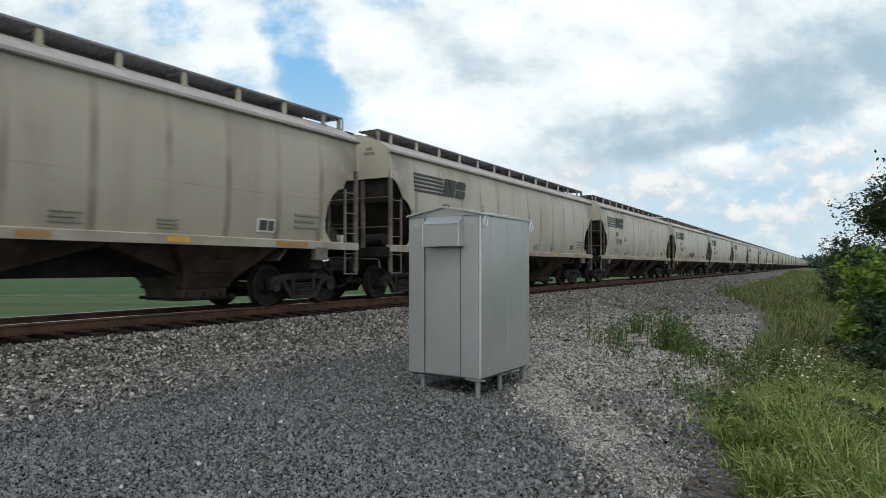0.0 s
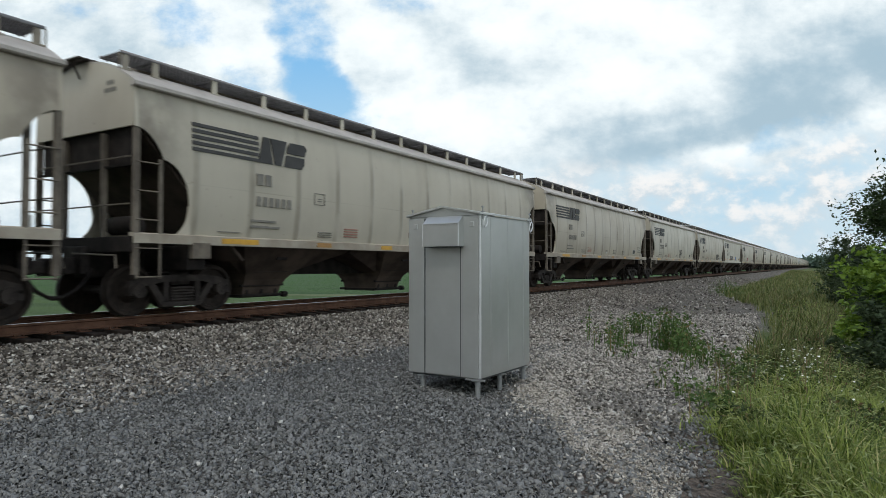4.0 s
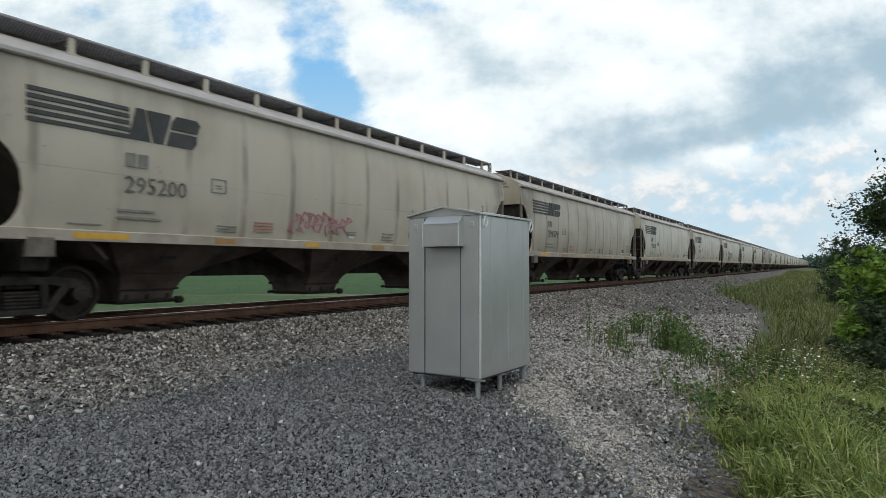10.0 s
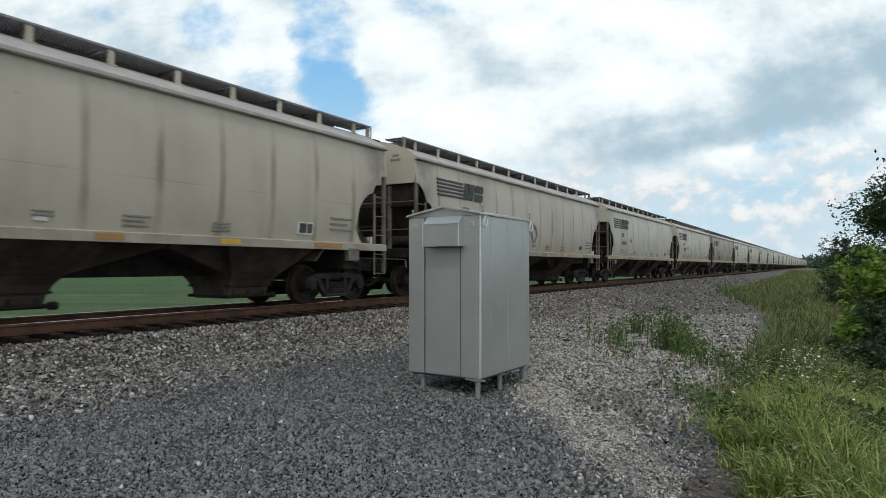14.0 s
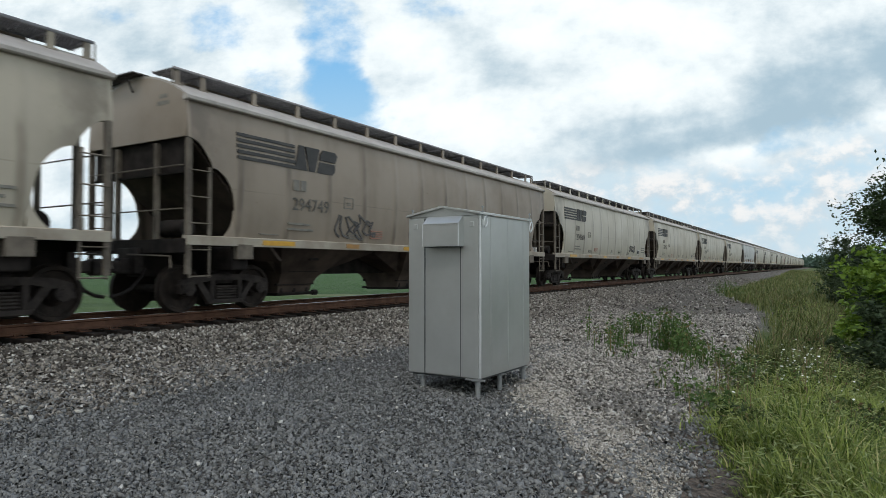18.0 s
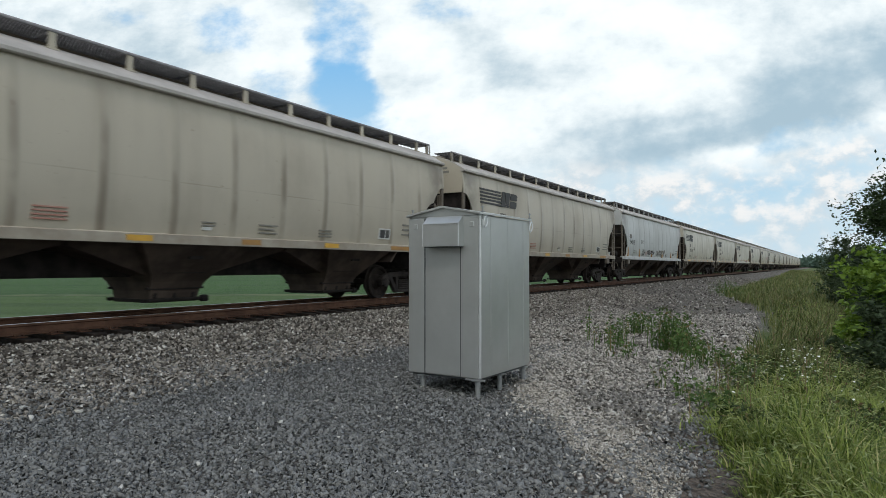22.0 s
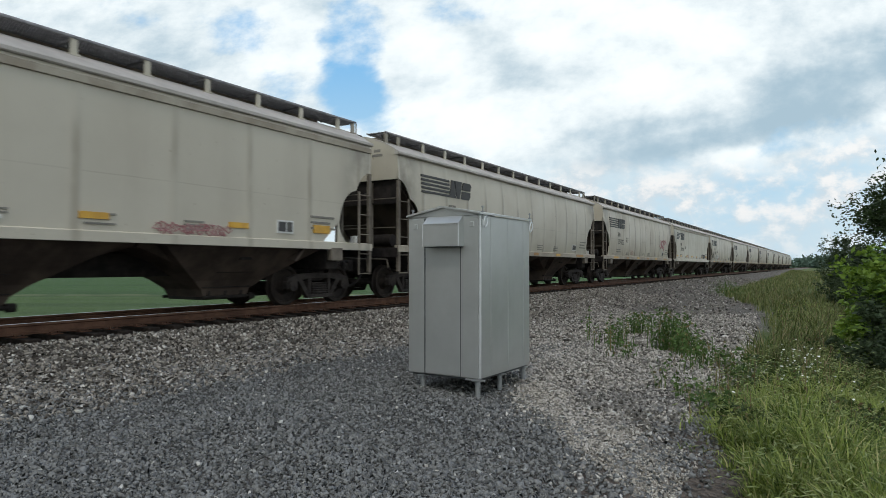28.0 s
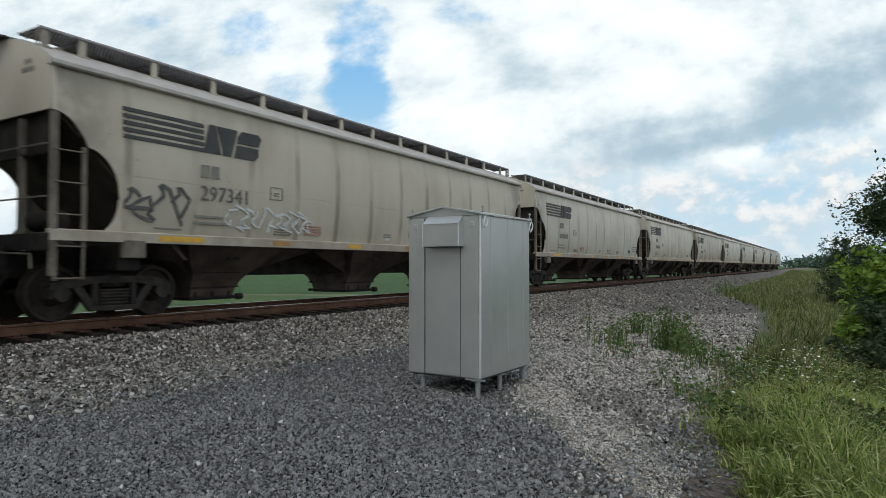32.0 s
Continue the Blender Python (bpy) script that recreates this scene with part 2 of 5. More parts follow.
def cloud_material():
    m = Nodes("drifting_cloud")
    p = m.coords()
    x, y, z = m.split(p)
    f = m.math("MAXIMUM", m.dot(p, AHEAD), 60.0)
    u, v = m.math("DIVIDE", m.dot(p, RIGHT), f), m.math("DIVIDE", z, f)
    q = m.join(u, m.math("MULTIPLY", v, 1.25), 0.0)
    warp = m.noise(m.scaled(q, (1, 1, 1), (3.1, 1.7, 0)), 3.2, 5.0, 0.6, out=1)
    wv = m.nt.nodes.new("ShaderNodeVectorMath")
    wv.operation = "MULTIPLY_ADD"
    m.put(wv.inputs[0], warp)
    wv.inputs[1].default_value = (0.16, 0.12, 0)
    m.put(wv.inputs[2], m.join(m.math("SUBTRACT", u, 0.08), m.math("SUBTRACT", v, 0.06), 0.0))
    wx, wy, _ = m.split(wv.outputs[0])

    def mass(cx, cy, rx, ry, lean=0.0):
        """A soft oval: 1 in the middle, 0 at its edge."""
        dx, dy = m.math("SUBTRACT", wx, cx), m.math("SUBTRACT", wy, cy)
        dy = m.math("SUBTRACT", dy, m.math("MULTIPLY", dx, lean))
        a, b = m.math("DIVIDE", dx, rx), m.math("DIVIDE", dy, ry)
        r = m.math("ADD", m.math("MULTIPLY", a, a), m.math("MULTIPLY", b, b))
        return m.ramp(r, 1.0, 0.0)

    def total(items):
        s = 0.0
        for w, *oval in items:
            s = m.math("MULTIPLY_ADD", mass(*oval), w, s)
        return s

    n1 = m.noise(m.scaled(q, (1, 1.1, 1)), 5.5, 12.0, 0.60)
    n1b = m.noise(m.scaled(q, (1, 1.1, 1), (0.02, 0.055, 0)), 5.5, 6.0, 0.60)
    n2 = m.noise(m.scaled(q, (0.8, 1.7, 1), (5, 2, 0)), 3.4, 10.0, 0.60)
    hole = total([(0.75, -0.235, 0.36, 0.11, 0.14, -0.75), (0.45, -0.46, 0.405, 0.13, 0.055, 0.0), (0.50, -0.19, 0.275, 0.11, 0.075, -0.5), (0.35, -0.34, 0.31, 0.10, 0.05, -0.3),
                  (0.40, 0.34, 0.15, 0.12, 0.04, 0.1), (0.40, 0.60, 0.215, 0.18, 0.04, 0.35), (0.45, 0.50, 0.10, 0.22, 0.05, 0.0), (0.4, -0.64, 0.43, 0.10, 0.05, -0.3), (0.35, -0.06, 0.425, 0.10, 0.05, 0.0)])
    bright = total([(0.85, 0.20, 0.38, 0.36, 0.13, -0.25), (0.85, -0.06, 0.23, 0.22, 0.075, 0.1), (0.8, -0.36, 0.37, 0.11, 0.085, -0.4), (0.55, 0.16, 0.245, 0.16, 0.06, 0.5), (0.6, 0.42, 0.15, 0.16, 0.05, 0.25), (0.6, 0.66, 0.19, 0.16, 0.05, 0.5), (0.5, -0.10, 0.36, 0.13, 0.08, -0.5)])
    grey = total([(0.95, 0.52, 0.265, 0.50, 0.085, 0.30), (0.55, 0.44, 0.205, 0.36, 0.035, 0.20), (0.50, 0.70, 0.36, 0.30, 0.12, 0.3), (0.45, -0.56, 0.385, 0.18, 0.06, -0.2), (0.45, 0.09, 0.325, 0.20, 0.05, -0.1), (0.35, 0.04, 0.40, 0.12, 0.04, 0.2)])
    cover = m.math("ADD", m.math("SUBTRACT", 0.80, m.math("MULTIPLY", hole, 0.80)), m.math("MULTIPLY", m.math("SUBTRACT", n1, 0.5), 1.7))
    cover = m.ramp(cover, 0.06, 0.58)
    relief = m.math("MULTIPLY", m.math("SUBTRACT", n1, n1b), 1.7)
    light = m.math("ADD", m.math("MULTIPLY", bright, 0.40), m.math("MULTIPLY", m.math("SUBTRACT", n2, 0.5), 0.62))
    light = m.math("SUBTRACT", m.math("ADD", m.math("ADD", light, relief), 0.50), m.math("MULTIPLY", grey, 0.42))
    col = m.mix(m.ramp(light, -0.22, 0.98), (0.42, 0.555, 0.66), (1.02, 1.06, 1.08))
    blue = m.mix(m.ramp(v, 0.10, 0.42), (0.46, 0.68, 0.86), (0.20, 0.49, 0.85))
    col = m.mix(cover, blue, col)
    # heaped small clouds low over the horizon
    n3 = m.noise(m.scaled(q, (1, 1.15, 1), (1.3, 0.4, 0)), 13.0, 9.0, 0.58)
    n3b = m.noise(m.scaled(q, (1, 1.15, 1), (1.307, 0.427, 0)), 13.0, 5.0, 0.58)
    low = m.math("MULTIPLY", m.ramp(v, 0.19, 0.12), m.ramp(u, 0.0, 0.2))
    low = m.math("MAXIMUM", low, m.math("MULTIPLY", mass(0.62, 0.15, 0.16, 0.07, 0.4), 0.9), clamp=True)
    heap = m.mix(m.ramp(m.math("SUBTRACT", n3, n3b), -0.10, 0.12), (0.64, 0.72, 0.79), (0.94, 0.92, 0.92))
    gap = m.mix(m.ramp(n2, 0.35, 0.6), (0.50, 0.70, 0.86), (0.62, 0.76, 0.86))
    heap = m.mix(m.ramp(n3, 0.37, 0.62), gap, heap)
    col = m.mix(low, col, heap)
    haze = m.ramp(v, 0.11, 0.0)
    col = m.mix(m.math("MULTIPLY", haze, 0.66), col, (0.60, 0.73, 0.82))
    glow = m.nt.nodes.new("ShaderNodeEmission")
    m.put(glow.inputs[0], col)
    glow.inputs[1].default_value = 1.0
    m.nt.links.new(glow.outputs[0], m.out.inputs[0])
    m.nt.nodes.remove(m.bsdf)
    return m.mat


def cloud_layer():
    """One wide cloud sheet, open overhead, that drops to the horizon far away."""
    profile = [(260, 290), (500, 300), (1000, 325), (1600, 395), (2200, 450), (3000, 490), (3800, 500), (4300, 420), (4600, 220), (4700, -30)]
    n = 64
    v = np.array([(r * math.cos(2 * math.pi * i / n), r * math.sin(2 * math.pi * i / n), h) for r, h in profile for i in range(n)])
    f = np.array([(k * n + i, k * n + (i + 1) % n, (k + 1) * n + (i + 1) % n, (k + 1) * n + i) for k in range(len(profile) - 1) for i in range(n)])
    mat = cloud_material()
    mat.cycles.emission_sampling = "NONE"
    ob = new("clouds", fast_mesh("clouds", v, f, mat, True))
    return tagged(ob, "bright white and grey clouds drifting over patches of blue sky", "clouds", kind="structure")


CLOUDS = cloud_layer()

# ------------------------------------------------------------------ ground
TRACK_X = -11.48
PROFILE_X = [-4000, -60, -19, -15.5, -13.2, -12.75, -10.5, -10.2, -9.75, -8.3, -6.0, -1.6, -0.2, 1.2, 3.0, 8, 60, 4000]
PROFILE_Z = [-1.6, -1.25, -1.2, -1.05, -0.30, -0.31, -0.30, -0.275, -0.265, -0.56, -0.65, -0.65, -0.80, -1.15, -1.35, -1.2, -0.9, -0.9]


def ground_z(x, y):
    """The height of the bare ground."""
    x, y = np.asarray(x, float), np.asarray(y, float)
    z = np.interp(x, PROFILE_X, PROFILE_Z)
    pad = np.exp(-((y - 7) / 9.0) ** 2)
    lane = np.clip((x + 8.0) / 2.0, 0, 1) * np.clip((-1.0 - x) / 2.0, 0, 1)
    z = z - 0.22 * lane * (1 - pad) * np.clip((y - 4) / 10, 0, 1)
    z = z - 0.15 * np.exp(-((x + 2.7) / 1.1) ** 2 - ((y - 9.2) / 2.2) ** 2)
    off = np.clip(np.abs(x - TRACK_X) - 1.9, 0, 1.5) / 1.5
    return z + off * (0.03 * np.sin(1.7 * x + 0.6 * y) * np.cos(0.9 * y - 0.4 * x) + 0.02 * np.sin(3.1 * y + 1.2 * x))


def ground_material():
    m = Nodes("gravel_and_turf")
    p = m.coords()
    x, y, z = m.split(p)
    edge = m.math("MULTIPLY", m.math("SUBTRACT", m.noise(p, 0.55, 5.0, 0.6), 0.5), 2.6)
    xe = m.math("ADD", x, edge)
    stones = m.cells(p, 24.0)
    fine = m.cells(p, 60.0)
    tone = m.split(stones)[0]
    broad = m.noise(p, 0.7, 5.0, 0.6)
    # gravel tones kept darker than the loose stones, painting the shade in their gaps
    ballast = m.mix(tone, (0.035, 0.031, 0.027), (0.19, 0.172, 0.152))
    pad = m.mix(m.split(fine)[1], (0.025, 0.024, 0.023), (0.135, 0.131, 0.125))
    pale = m.mix(tone, (0.09, 0.084, 0.073), (0.44, 0.41, 0.36))
    over = m.math("ADD", m.math("ADD", y, m.math("MULTIPLY", x, 1.37)), m.math("MULTIPLY", edge, 0.8))
    on_pad = m.math("MULTIPLY", m.ramp(xe, -8.2, -7.0), m.ramp(over, 3.4, 2.4))
    on_pale = m.math("MULTIPLY", m.math("MULTIPLY", m.ramp(m.math("ADD", xe, m.math("MULTIPLY", y, 0.05)), -5.6, -3.6), m.ramp(over, 2.4, 3.4)), m.ramp(y, 24.0, 9.0, 0.15, 1.0))
    gravel = m.mix(on_pad, ballast, pad)
    gravel = m.mix(m.math("MULTIPLY", on_pale, 0.85), gravel, pale)
    gravel = m.mix(m.ramp(broad, 0.4, 0.8, 0.0, 0.35), gravel, (0.13, 0.12, 0.105))
    near_bank = m.math("MULTIPLY", m.ramp(xe, -2.3, -1.2), m.ramp(y, 16.0, 6.0))
    gravel = m.mix(m.math("MULTIPLY", near_bank, 0.85), gravel, m.mix(tone, (0.05, 0.038, 0.030), (0.115, 0.088, 0.072)))
    soil = m.mix(m.noise(p, 6.0), (0.06, 0.048, 0.033), (0.13, 0.11, 0.075))
    turf = m.mix(m.noise(p, 3.0, 6.0), (0.035, 0.06, 0.014), (0.10, 0.13, 0.035))
    turf = m.mix(m.ramp(m.noise(p, 1.1), 0.5, 0.7, 0, 0.5), turf, soil)
    row = m.ramp(m.math("PINGPONG", m.math("ADD", x, m.math("MULTIPLY", broad, 0.3)), 0.38), 0.05, 0.3)
    crop = m.mix(row, (0.030, 0.070, 0.016), (0.054, 0.122, 0.026))
    crop = m.mix(m.ramp(m.noise(p, 0.06, 3.0), 0.4, 0.7), crop, (0.04, 0.10, 0.02))
    ahead = m.math("ADD", m.dot(p, AHEAD), m.math("MULTIPLY", edge, 0.3))
    meadow = m.mix(m.noise(p, 2.2, 5.0), (0.042, 0.085, 0.020), (0.082, 0.135, 0.034))
    drills = m.noise(m.join(ahead, m.math("MULTIPLY", m.dot(p, RIGHT), 0.04), 0.0), 0.45, 4.0, 0.6)
    crop = m.mix(m.ramp(ahead, 46.5, 45.5), crop, meadow)
    crop = m.mix(m.math("MULTIPLY", m.ramp(ahead, 45.0, 45.8), m.ramp(ahead, 47.6, 46.8)), crop, (0.19, 0.21, 0.10))
    crop = m.mix(m.ramp(drills, 0.42, 0.66, 0.0, 0.6), crop, (0.022, 0.05, 0.014))
    far = m.ramp(xe, -17.0, -16.0)
    left = m.mix(m.ramp(xe, -21.0, -23.5), (0.11, 0.17, 0.05), crop)
    col = m.mix(far, left, gravel)
    verge = m.math("ADD", m.math("ADD", x, m.math("MULTIPLY", edge, 0.35)), m.math("ADD", m.math("ADD", m.ramp(y, 28.0, 43.0, 0.0, 3.9), m.ramp(y, 43.0, 210.0, 0.0, 3.0)), m.ramp(y, 4.6, 8.8, -0.75, 0.4)))
    col = m.mix(m.ramp(verge, -1.35, -0.75), col, turf)
    m.bump(m.math("ADD", m.cells(p, 24.0, "Distance"), m.math("MULTIPLY", m.cells(p, 60.0, "Distance"), 0.4)), 0.8, 0.05)
    return m.surface(col, 0.9, 0.0, 0.3)


def ground():
    def steps(lo, hi, step):
        a = list(np.arange(lo, hi + step / 2, step))
        w, v = step, a[-1]
        while v < 4300:
            w *= 1.22
            v += w
            a.append(v)
        w, v = step, a[0]
        while v > -4300:
            w *= 1.22
            v -= w
            a.insert(0, v)
        return np.array(a)
    xs, ys = steps(-20, 8, 0.25), steps(-6, 40, 0.4)
    gx, gy = np.meshgrid(xs, ys)
    v = np.stack([gx, gy, ground_z(gx, gy)], -1).reshape(-1, 3)
    nx, ny = len(xs), len(ys)
    i, j = np.meshgrid(np.arange(nx - 1), np.arange(ny - 1))
    a = (j * nx + i).ravel()
    f = np.stack([a, a + 1, a + nx + 1, a + nx], -1)
    ob = new("ground", fast_mesh("ground", v, f, ground_material(), True))
    return tagged(ob, "gravel right of way with ballast bank, turf and crop field", "ground", kind="structure")


ground()


def stone_material(name, a, b, c, rare=0.93, dust=(0.09, 0.075, 0.06)):
    m = Nodes(name)
    r = m.nt.nodes.new("ShaderNodeNewGeometry").outputs["Random Per Island"]
    p = m.coords()
    col = m.mix(m.ramp(r, 0.0, 0.8), a, b)
    col = m.mix(m.ramp(r, rare, 0.995), col, c)
    col = m.mix(m.math("MULTIPLY", m.noise(p, 40.0, 4.0), 0.5), col, dust)
    m.bump(m.noise(p, 70.0, 3.0), 0.3, 0.005)
    return m.surface(col, 0.88, 0.0, 0.3)


def rocks(name, xs, ys, sizes, material, label, seed, sink=0.25):
    """Many broken stones on the ground, one joined mesh."""
    rng = np.random.default_rng(seed)
    n = len(xs)
    base = np.array([(1, 1, 1), (-1, -1, 1), (-1, 1, -1), (1, -1, -1), (1.2, 0, 0), (-1.2, 0, 0), (0, 1.2, 0), (0, -1.2, 0)], float) * 0.5
    faces = np.array([(0, 4, 6), (0, 7, 4), (0, 6, 5), (0, 5, 7), (1, 5, 2), (2, 5, 6), (1, 7, 5), (1, 3, 7), (3, 4, 7), (3, 2, 6), (3, 6, 4), (1, 2, 3)])
    q = rng.normal(size=(n, 4))
    q /= np.linalg.norm(q, axis=1)[:, None]
    w, x, y, z = q.T
    rot = np.stack([1 - 2 * (y * y + z * z), 2 * (x * y - z * w), 2 * (x * z + y * w), 2 * (x * y + z * w), 1 - 2 * (x * x + z * z), 2 * (y * z - x * w),
                    2 * (x * z - y * w), 2 * (y * z + x * w), 1 - 2 * (x * x + y * y)], -1).reshape(n, 3, 3)
    shape = base[None] * rng.uniform(0.65, 1.25, (n, 1, 3)) + rng.normal(0, 0.09, (n, 8, 3))
    v = np.einsum("nij,nkj->nki", rot, shape) * sizes[:, None, None]
    v[:, :, 2] *= 0.95
    v += np.stack([xs, ys, ground_z(xs, ys) + sizes * (0.40 - sink)], -1)[:, None, :]
    f = (faces[None] + (np.arange(n) * 8)[:, None, None]).reshape(-1, 3)
    return tagged(new(name, fast_mesh(name, v.reshape(-1, 3), f, material)), label, "gravel", kind="stuff")


def gravel_beds():
    rng = np.random.default_rng(5)
    far = lambda n, lo, hi: lo + (hi - lo) * rng.random(n) ** 1.7
    n = 44000
    y = far(n, 1.0, 34.0)
    x = rng.uniform(-10.66, -6.6, n)
    keep = rng.random(n) < np.clip((-6.4 - x) / 1.0, 0.15, 1)
    # the cribs between the ties are filled, the tie ends stay bare
    keep &= (x > -10.14 + rng.normal(0, 0.05, n)) | (np.abs((y + 0.25) % 0.5 - 0.25) > 0.14)
    rocks("ballast_stones", x[keep], y[keep], rng.uniform(0.027, 0.058, keep.sum()),
          stone_material("ballast_stone", (0.032, 0.028, 0.024), (0.41, 0.38, 0.335), (0.78, 0.76, 0.71), 0.86), "grey-brown crushed ballast stones beside the rails", 11)
    n = 76000
    d = 3.6 + 9.5 * rng.random(n) ** 1.25
    side = rng.uniform(-0.78, 0.70, n) * d
    x = side * math.cos(TURN) - d * math.sin(TURN)
    y = side * math.sin(TURN) + d * math.cos(TURN)
    keep = (x > -8.4 + rng.normal(0, 0.4, n)) & (x < -0.90 - 0.14 * np.clip((6.6 - y) / 1.5, 0, 1) + rng.normal(0, 0.22, n))
    pale = keep & ((x < -1.4 + rng.normal(0, 0.15, n)) | (y > 7.2)) & (x > -4.2 + rng.normal(0, 0.35, n)) & (y > 7.0 - 1.37 * (x + 3.0) + 0.2 * np.sin(5 * x) + rng.normal(0, 0.4, n))
    # past the spilled edge the stone is coarser, and darkened as a slope in shade
    gap = (y - (7.0 - 1.37 * (x + 3.0))) / 1.7
    coarse = pale & (y < 8.6 + rng.normal(0, 0.35, n)) & (gap > 0.62 + 0.12 * np.sin(3.3 * y) + rng.normal(0, 0.14, n))
    pale &= ~coarse
    dark = keep & ~pale & ~coarse
    size = rng.uniform(0.018, 0.040, n)
    rocks("pad_gravel", x[dark], y[dark], size[dark], stone_material("blue_grey_gravel", (0.125, 0.127, 0.125), (0.285, 0.289, 0.284), (0.52, 0.52, 0.50), 0.978, (0.097, 0.097, 0.094)), "blue-grey crushed stone spread over the pad", 12)
    rocks("bank_stones", x[coarse], y[coarse], size[coarse] * 1.45, stone_material("shaded_bank_stone", (0.06, 0.056, 0.05), (0.34, 0.325, 0.30), (0.7, 0.68, 0.63), 0.93), "grey crushed stones beside the pad, coloured darker as a shaded slope", 16)
    n = 9000
    y4 = 13 + 70 * rng.random(n) ** 1.5
    x4 = rng.uniform(-8.0, -1.2, n) - 2.2 * np.clip((y4 - 15) / 13, 0, 1) * (rng.random(n) < 0.8)
    rocks("lane_stones", x4, y4, rng.uniform(0.04, 0.085, n), bpy.data.materials["ballast_stone"], "grey-brown stones scattered along the service lane", 14)
    n = 27000
    y2 = 6.5 + 18 * rng.random(n) ** 1.3
    x2 = rng.uniform(-6.8, -1.0, n) - 0.02 * y2
    k2 = (y2 > 7.0 - 1.37 * (x2 + 3.0) + rng.normal(0, 0.3, n)) & (x2 < -1.2 - 0.08 * np.clip(y2 - 14, 0, 30))
    rocks("pale_gravel", np.r_[x[pale], x2[k2]], np.r_[y[pale], y2[k2]], np.r_[size[pale], rng.uniform(0.022, 0.052, k2.sum())],
          stone_material("pale_limestone_gravel", (0.12, 0.113, 0.10), (0.66, 0.62, 0.56), (0.82, 0.79, 0.74)), "pale limestone gravel along the service lane", 13)
    # a few white stones lying loose on the pad
    n = 210
    y6 = rng.uniform(2.6, 9.5, n)
    x6 = rng.uniform(-8.2, -1.6, n)
    k6 = y6 < 7.2 - 1.37 * (x6 + 3.0)
    rocks("white_stones", x6[k6], y6[k6], rng.uniform(0.022, 0.042, k6.sum()), stone_material("white_limestone", (0.6, 0.58, 0.54), (0.8, 0.78, 0.74), (0.85, 0.84, 0.8)), "loose white limestone pieces scattered on the pad", 17, 0.12)
    # fine pale chippings spilled along the edge of the pad
    n = 13000
    x5 = -3.4 + 2.5 * rng.random(n) ** 1.15
    y5 = 7.05 - 1.37 * (x5 + 3.0) + rng.gamma(2.0, 0.30, n) - 0.22 + 0.14 * np.sin(4 * x5)
    rocks("pale_chippings", x5, y5, rng.uniform(0.012, 0.028, n), stone_material("pale_chipping", (0.22, 0.20, 0.17), (0.62, 0.58, 0.51), (0.80, 0.76, 0.69)), "fine pale chippings spilled beside the pad", 15)


gravel_beds()

# ------------------------------------------------------------------ railway track


def railway_track():
    track = tagged(new("railway_track"), "single railway track with rusty rails on timber ties", "railway track", kind="structure")
    outline = [(-0.07, -0.17), (0.07, -0.17), (0.07, -0.158), (0.012, -0.135), (0.010, -0.05), (0.034, -0.038), (0.036, -0.006), (0.028, -0.001), (-0.028, -0.001), (-0.036, -0.006), (-0.034, -0.038), (-0.010, -0.05), (-0.012, -0.135), (-0.07, -0.158)]
    for side in (-1, 1):
        bm = bmesh.new()
        c = TRACK_X + side * 0.7525
        prism(bm, [(c + p[0], p[1]) for p in outline], -400, 1500, "y")
        rail = part("rail", bm, RAILRUST, track)
        bm = bmesh.new()
        box(bm, (c, 550, -0.0005), (0.052, 1900, 0.003))
        part("rail_head", bm, RAILHEAD, rail, "worn shiny running surface")
    rng = random.Random(3)
    bm = bmesh.new()
    box(bm, (0, 0, 0), (2.6, 0.225, 0.17), 0.012)
    tie_mesh = mesh_of("tie", bm, TIEWOOD)
    bm = bmesh.new()
    box(bm, (0, 0, 0), (0.36, 0.19, 0.02), 0.004)
    for sx in (-1, 1):
        for sy in (-1, 1):
            box(bm, (sx * 0.1, sy * 0.06, 0.02), (0.035, 0.03, 0.03))
    plate_mesh = mesh_of("tie_plate", bm, RAILRUST)
    bm = bmesh.new()
    for i in range(700):
        y = -40 + i * 0.5
        jx, jz = rng.uniform(-0.06, 0.06), rng.uniform(-0.012, 0.006)
        if 0 <= y < 45:
            tie = part("tie", tie_mesh, None, track)
            tie.matrix_basis = pose(TRACK_X + jx, y + rng.uniform(-0.02, 0.02), -0.282 + jz, 0, 0, rng.uniform(-1, 1))
            for side in (-1, 1):
                pl = part("tie_plate", plate_mesh, None, tie)
                pl.location = (side * 0.7525 - jx, 0, 0.093)
        elif y < 160:
            bmesh.ops.create_cube(bm, size=1.0, matrix=Matrix.Translation((TRACK_X + jx, y, -0.282 + jz)) @ Matrix.Diagonal((2.6, 0.225, 0.17, 1)))
    far_ties = part("far_ties", bm, TIEWOOD, track)
    tagged(far_ties, kind="stuff")
    return track


railway_track()

# ------------------------------------------------------------------ signal cabinet


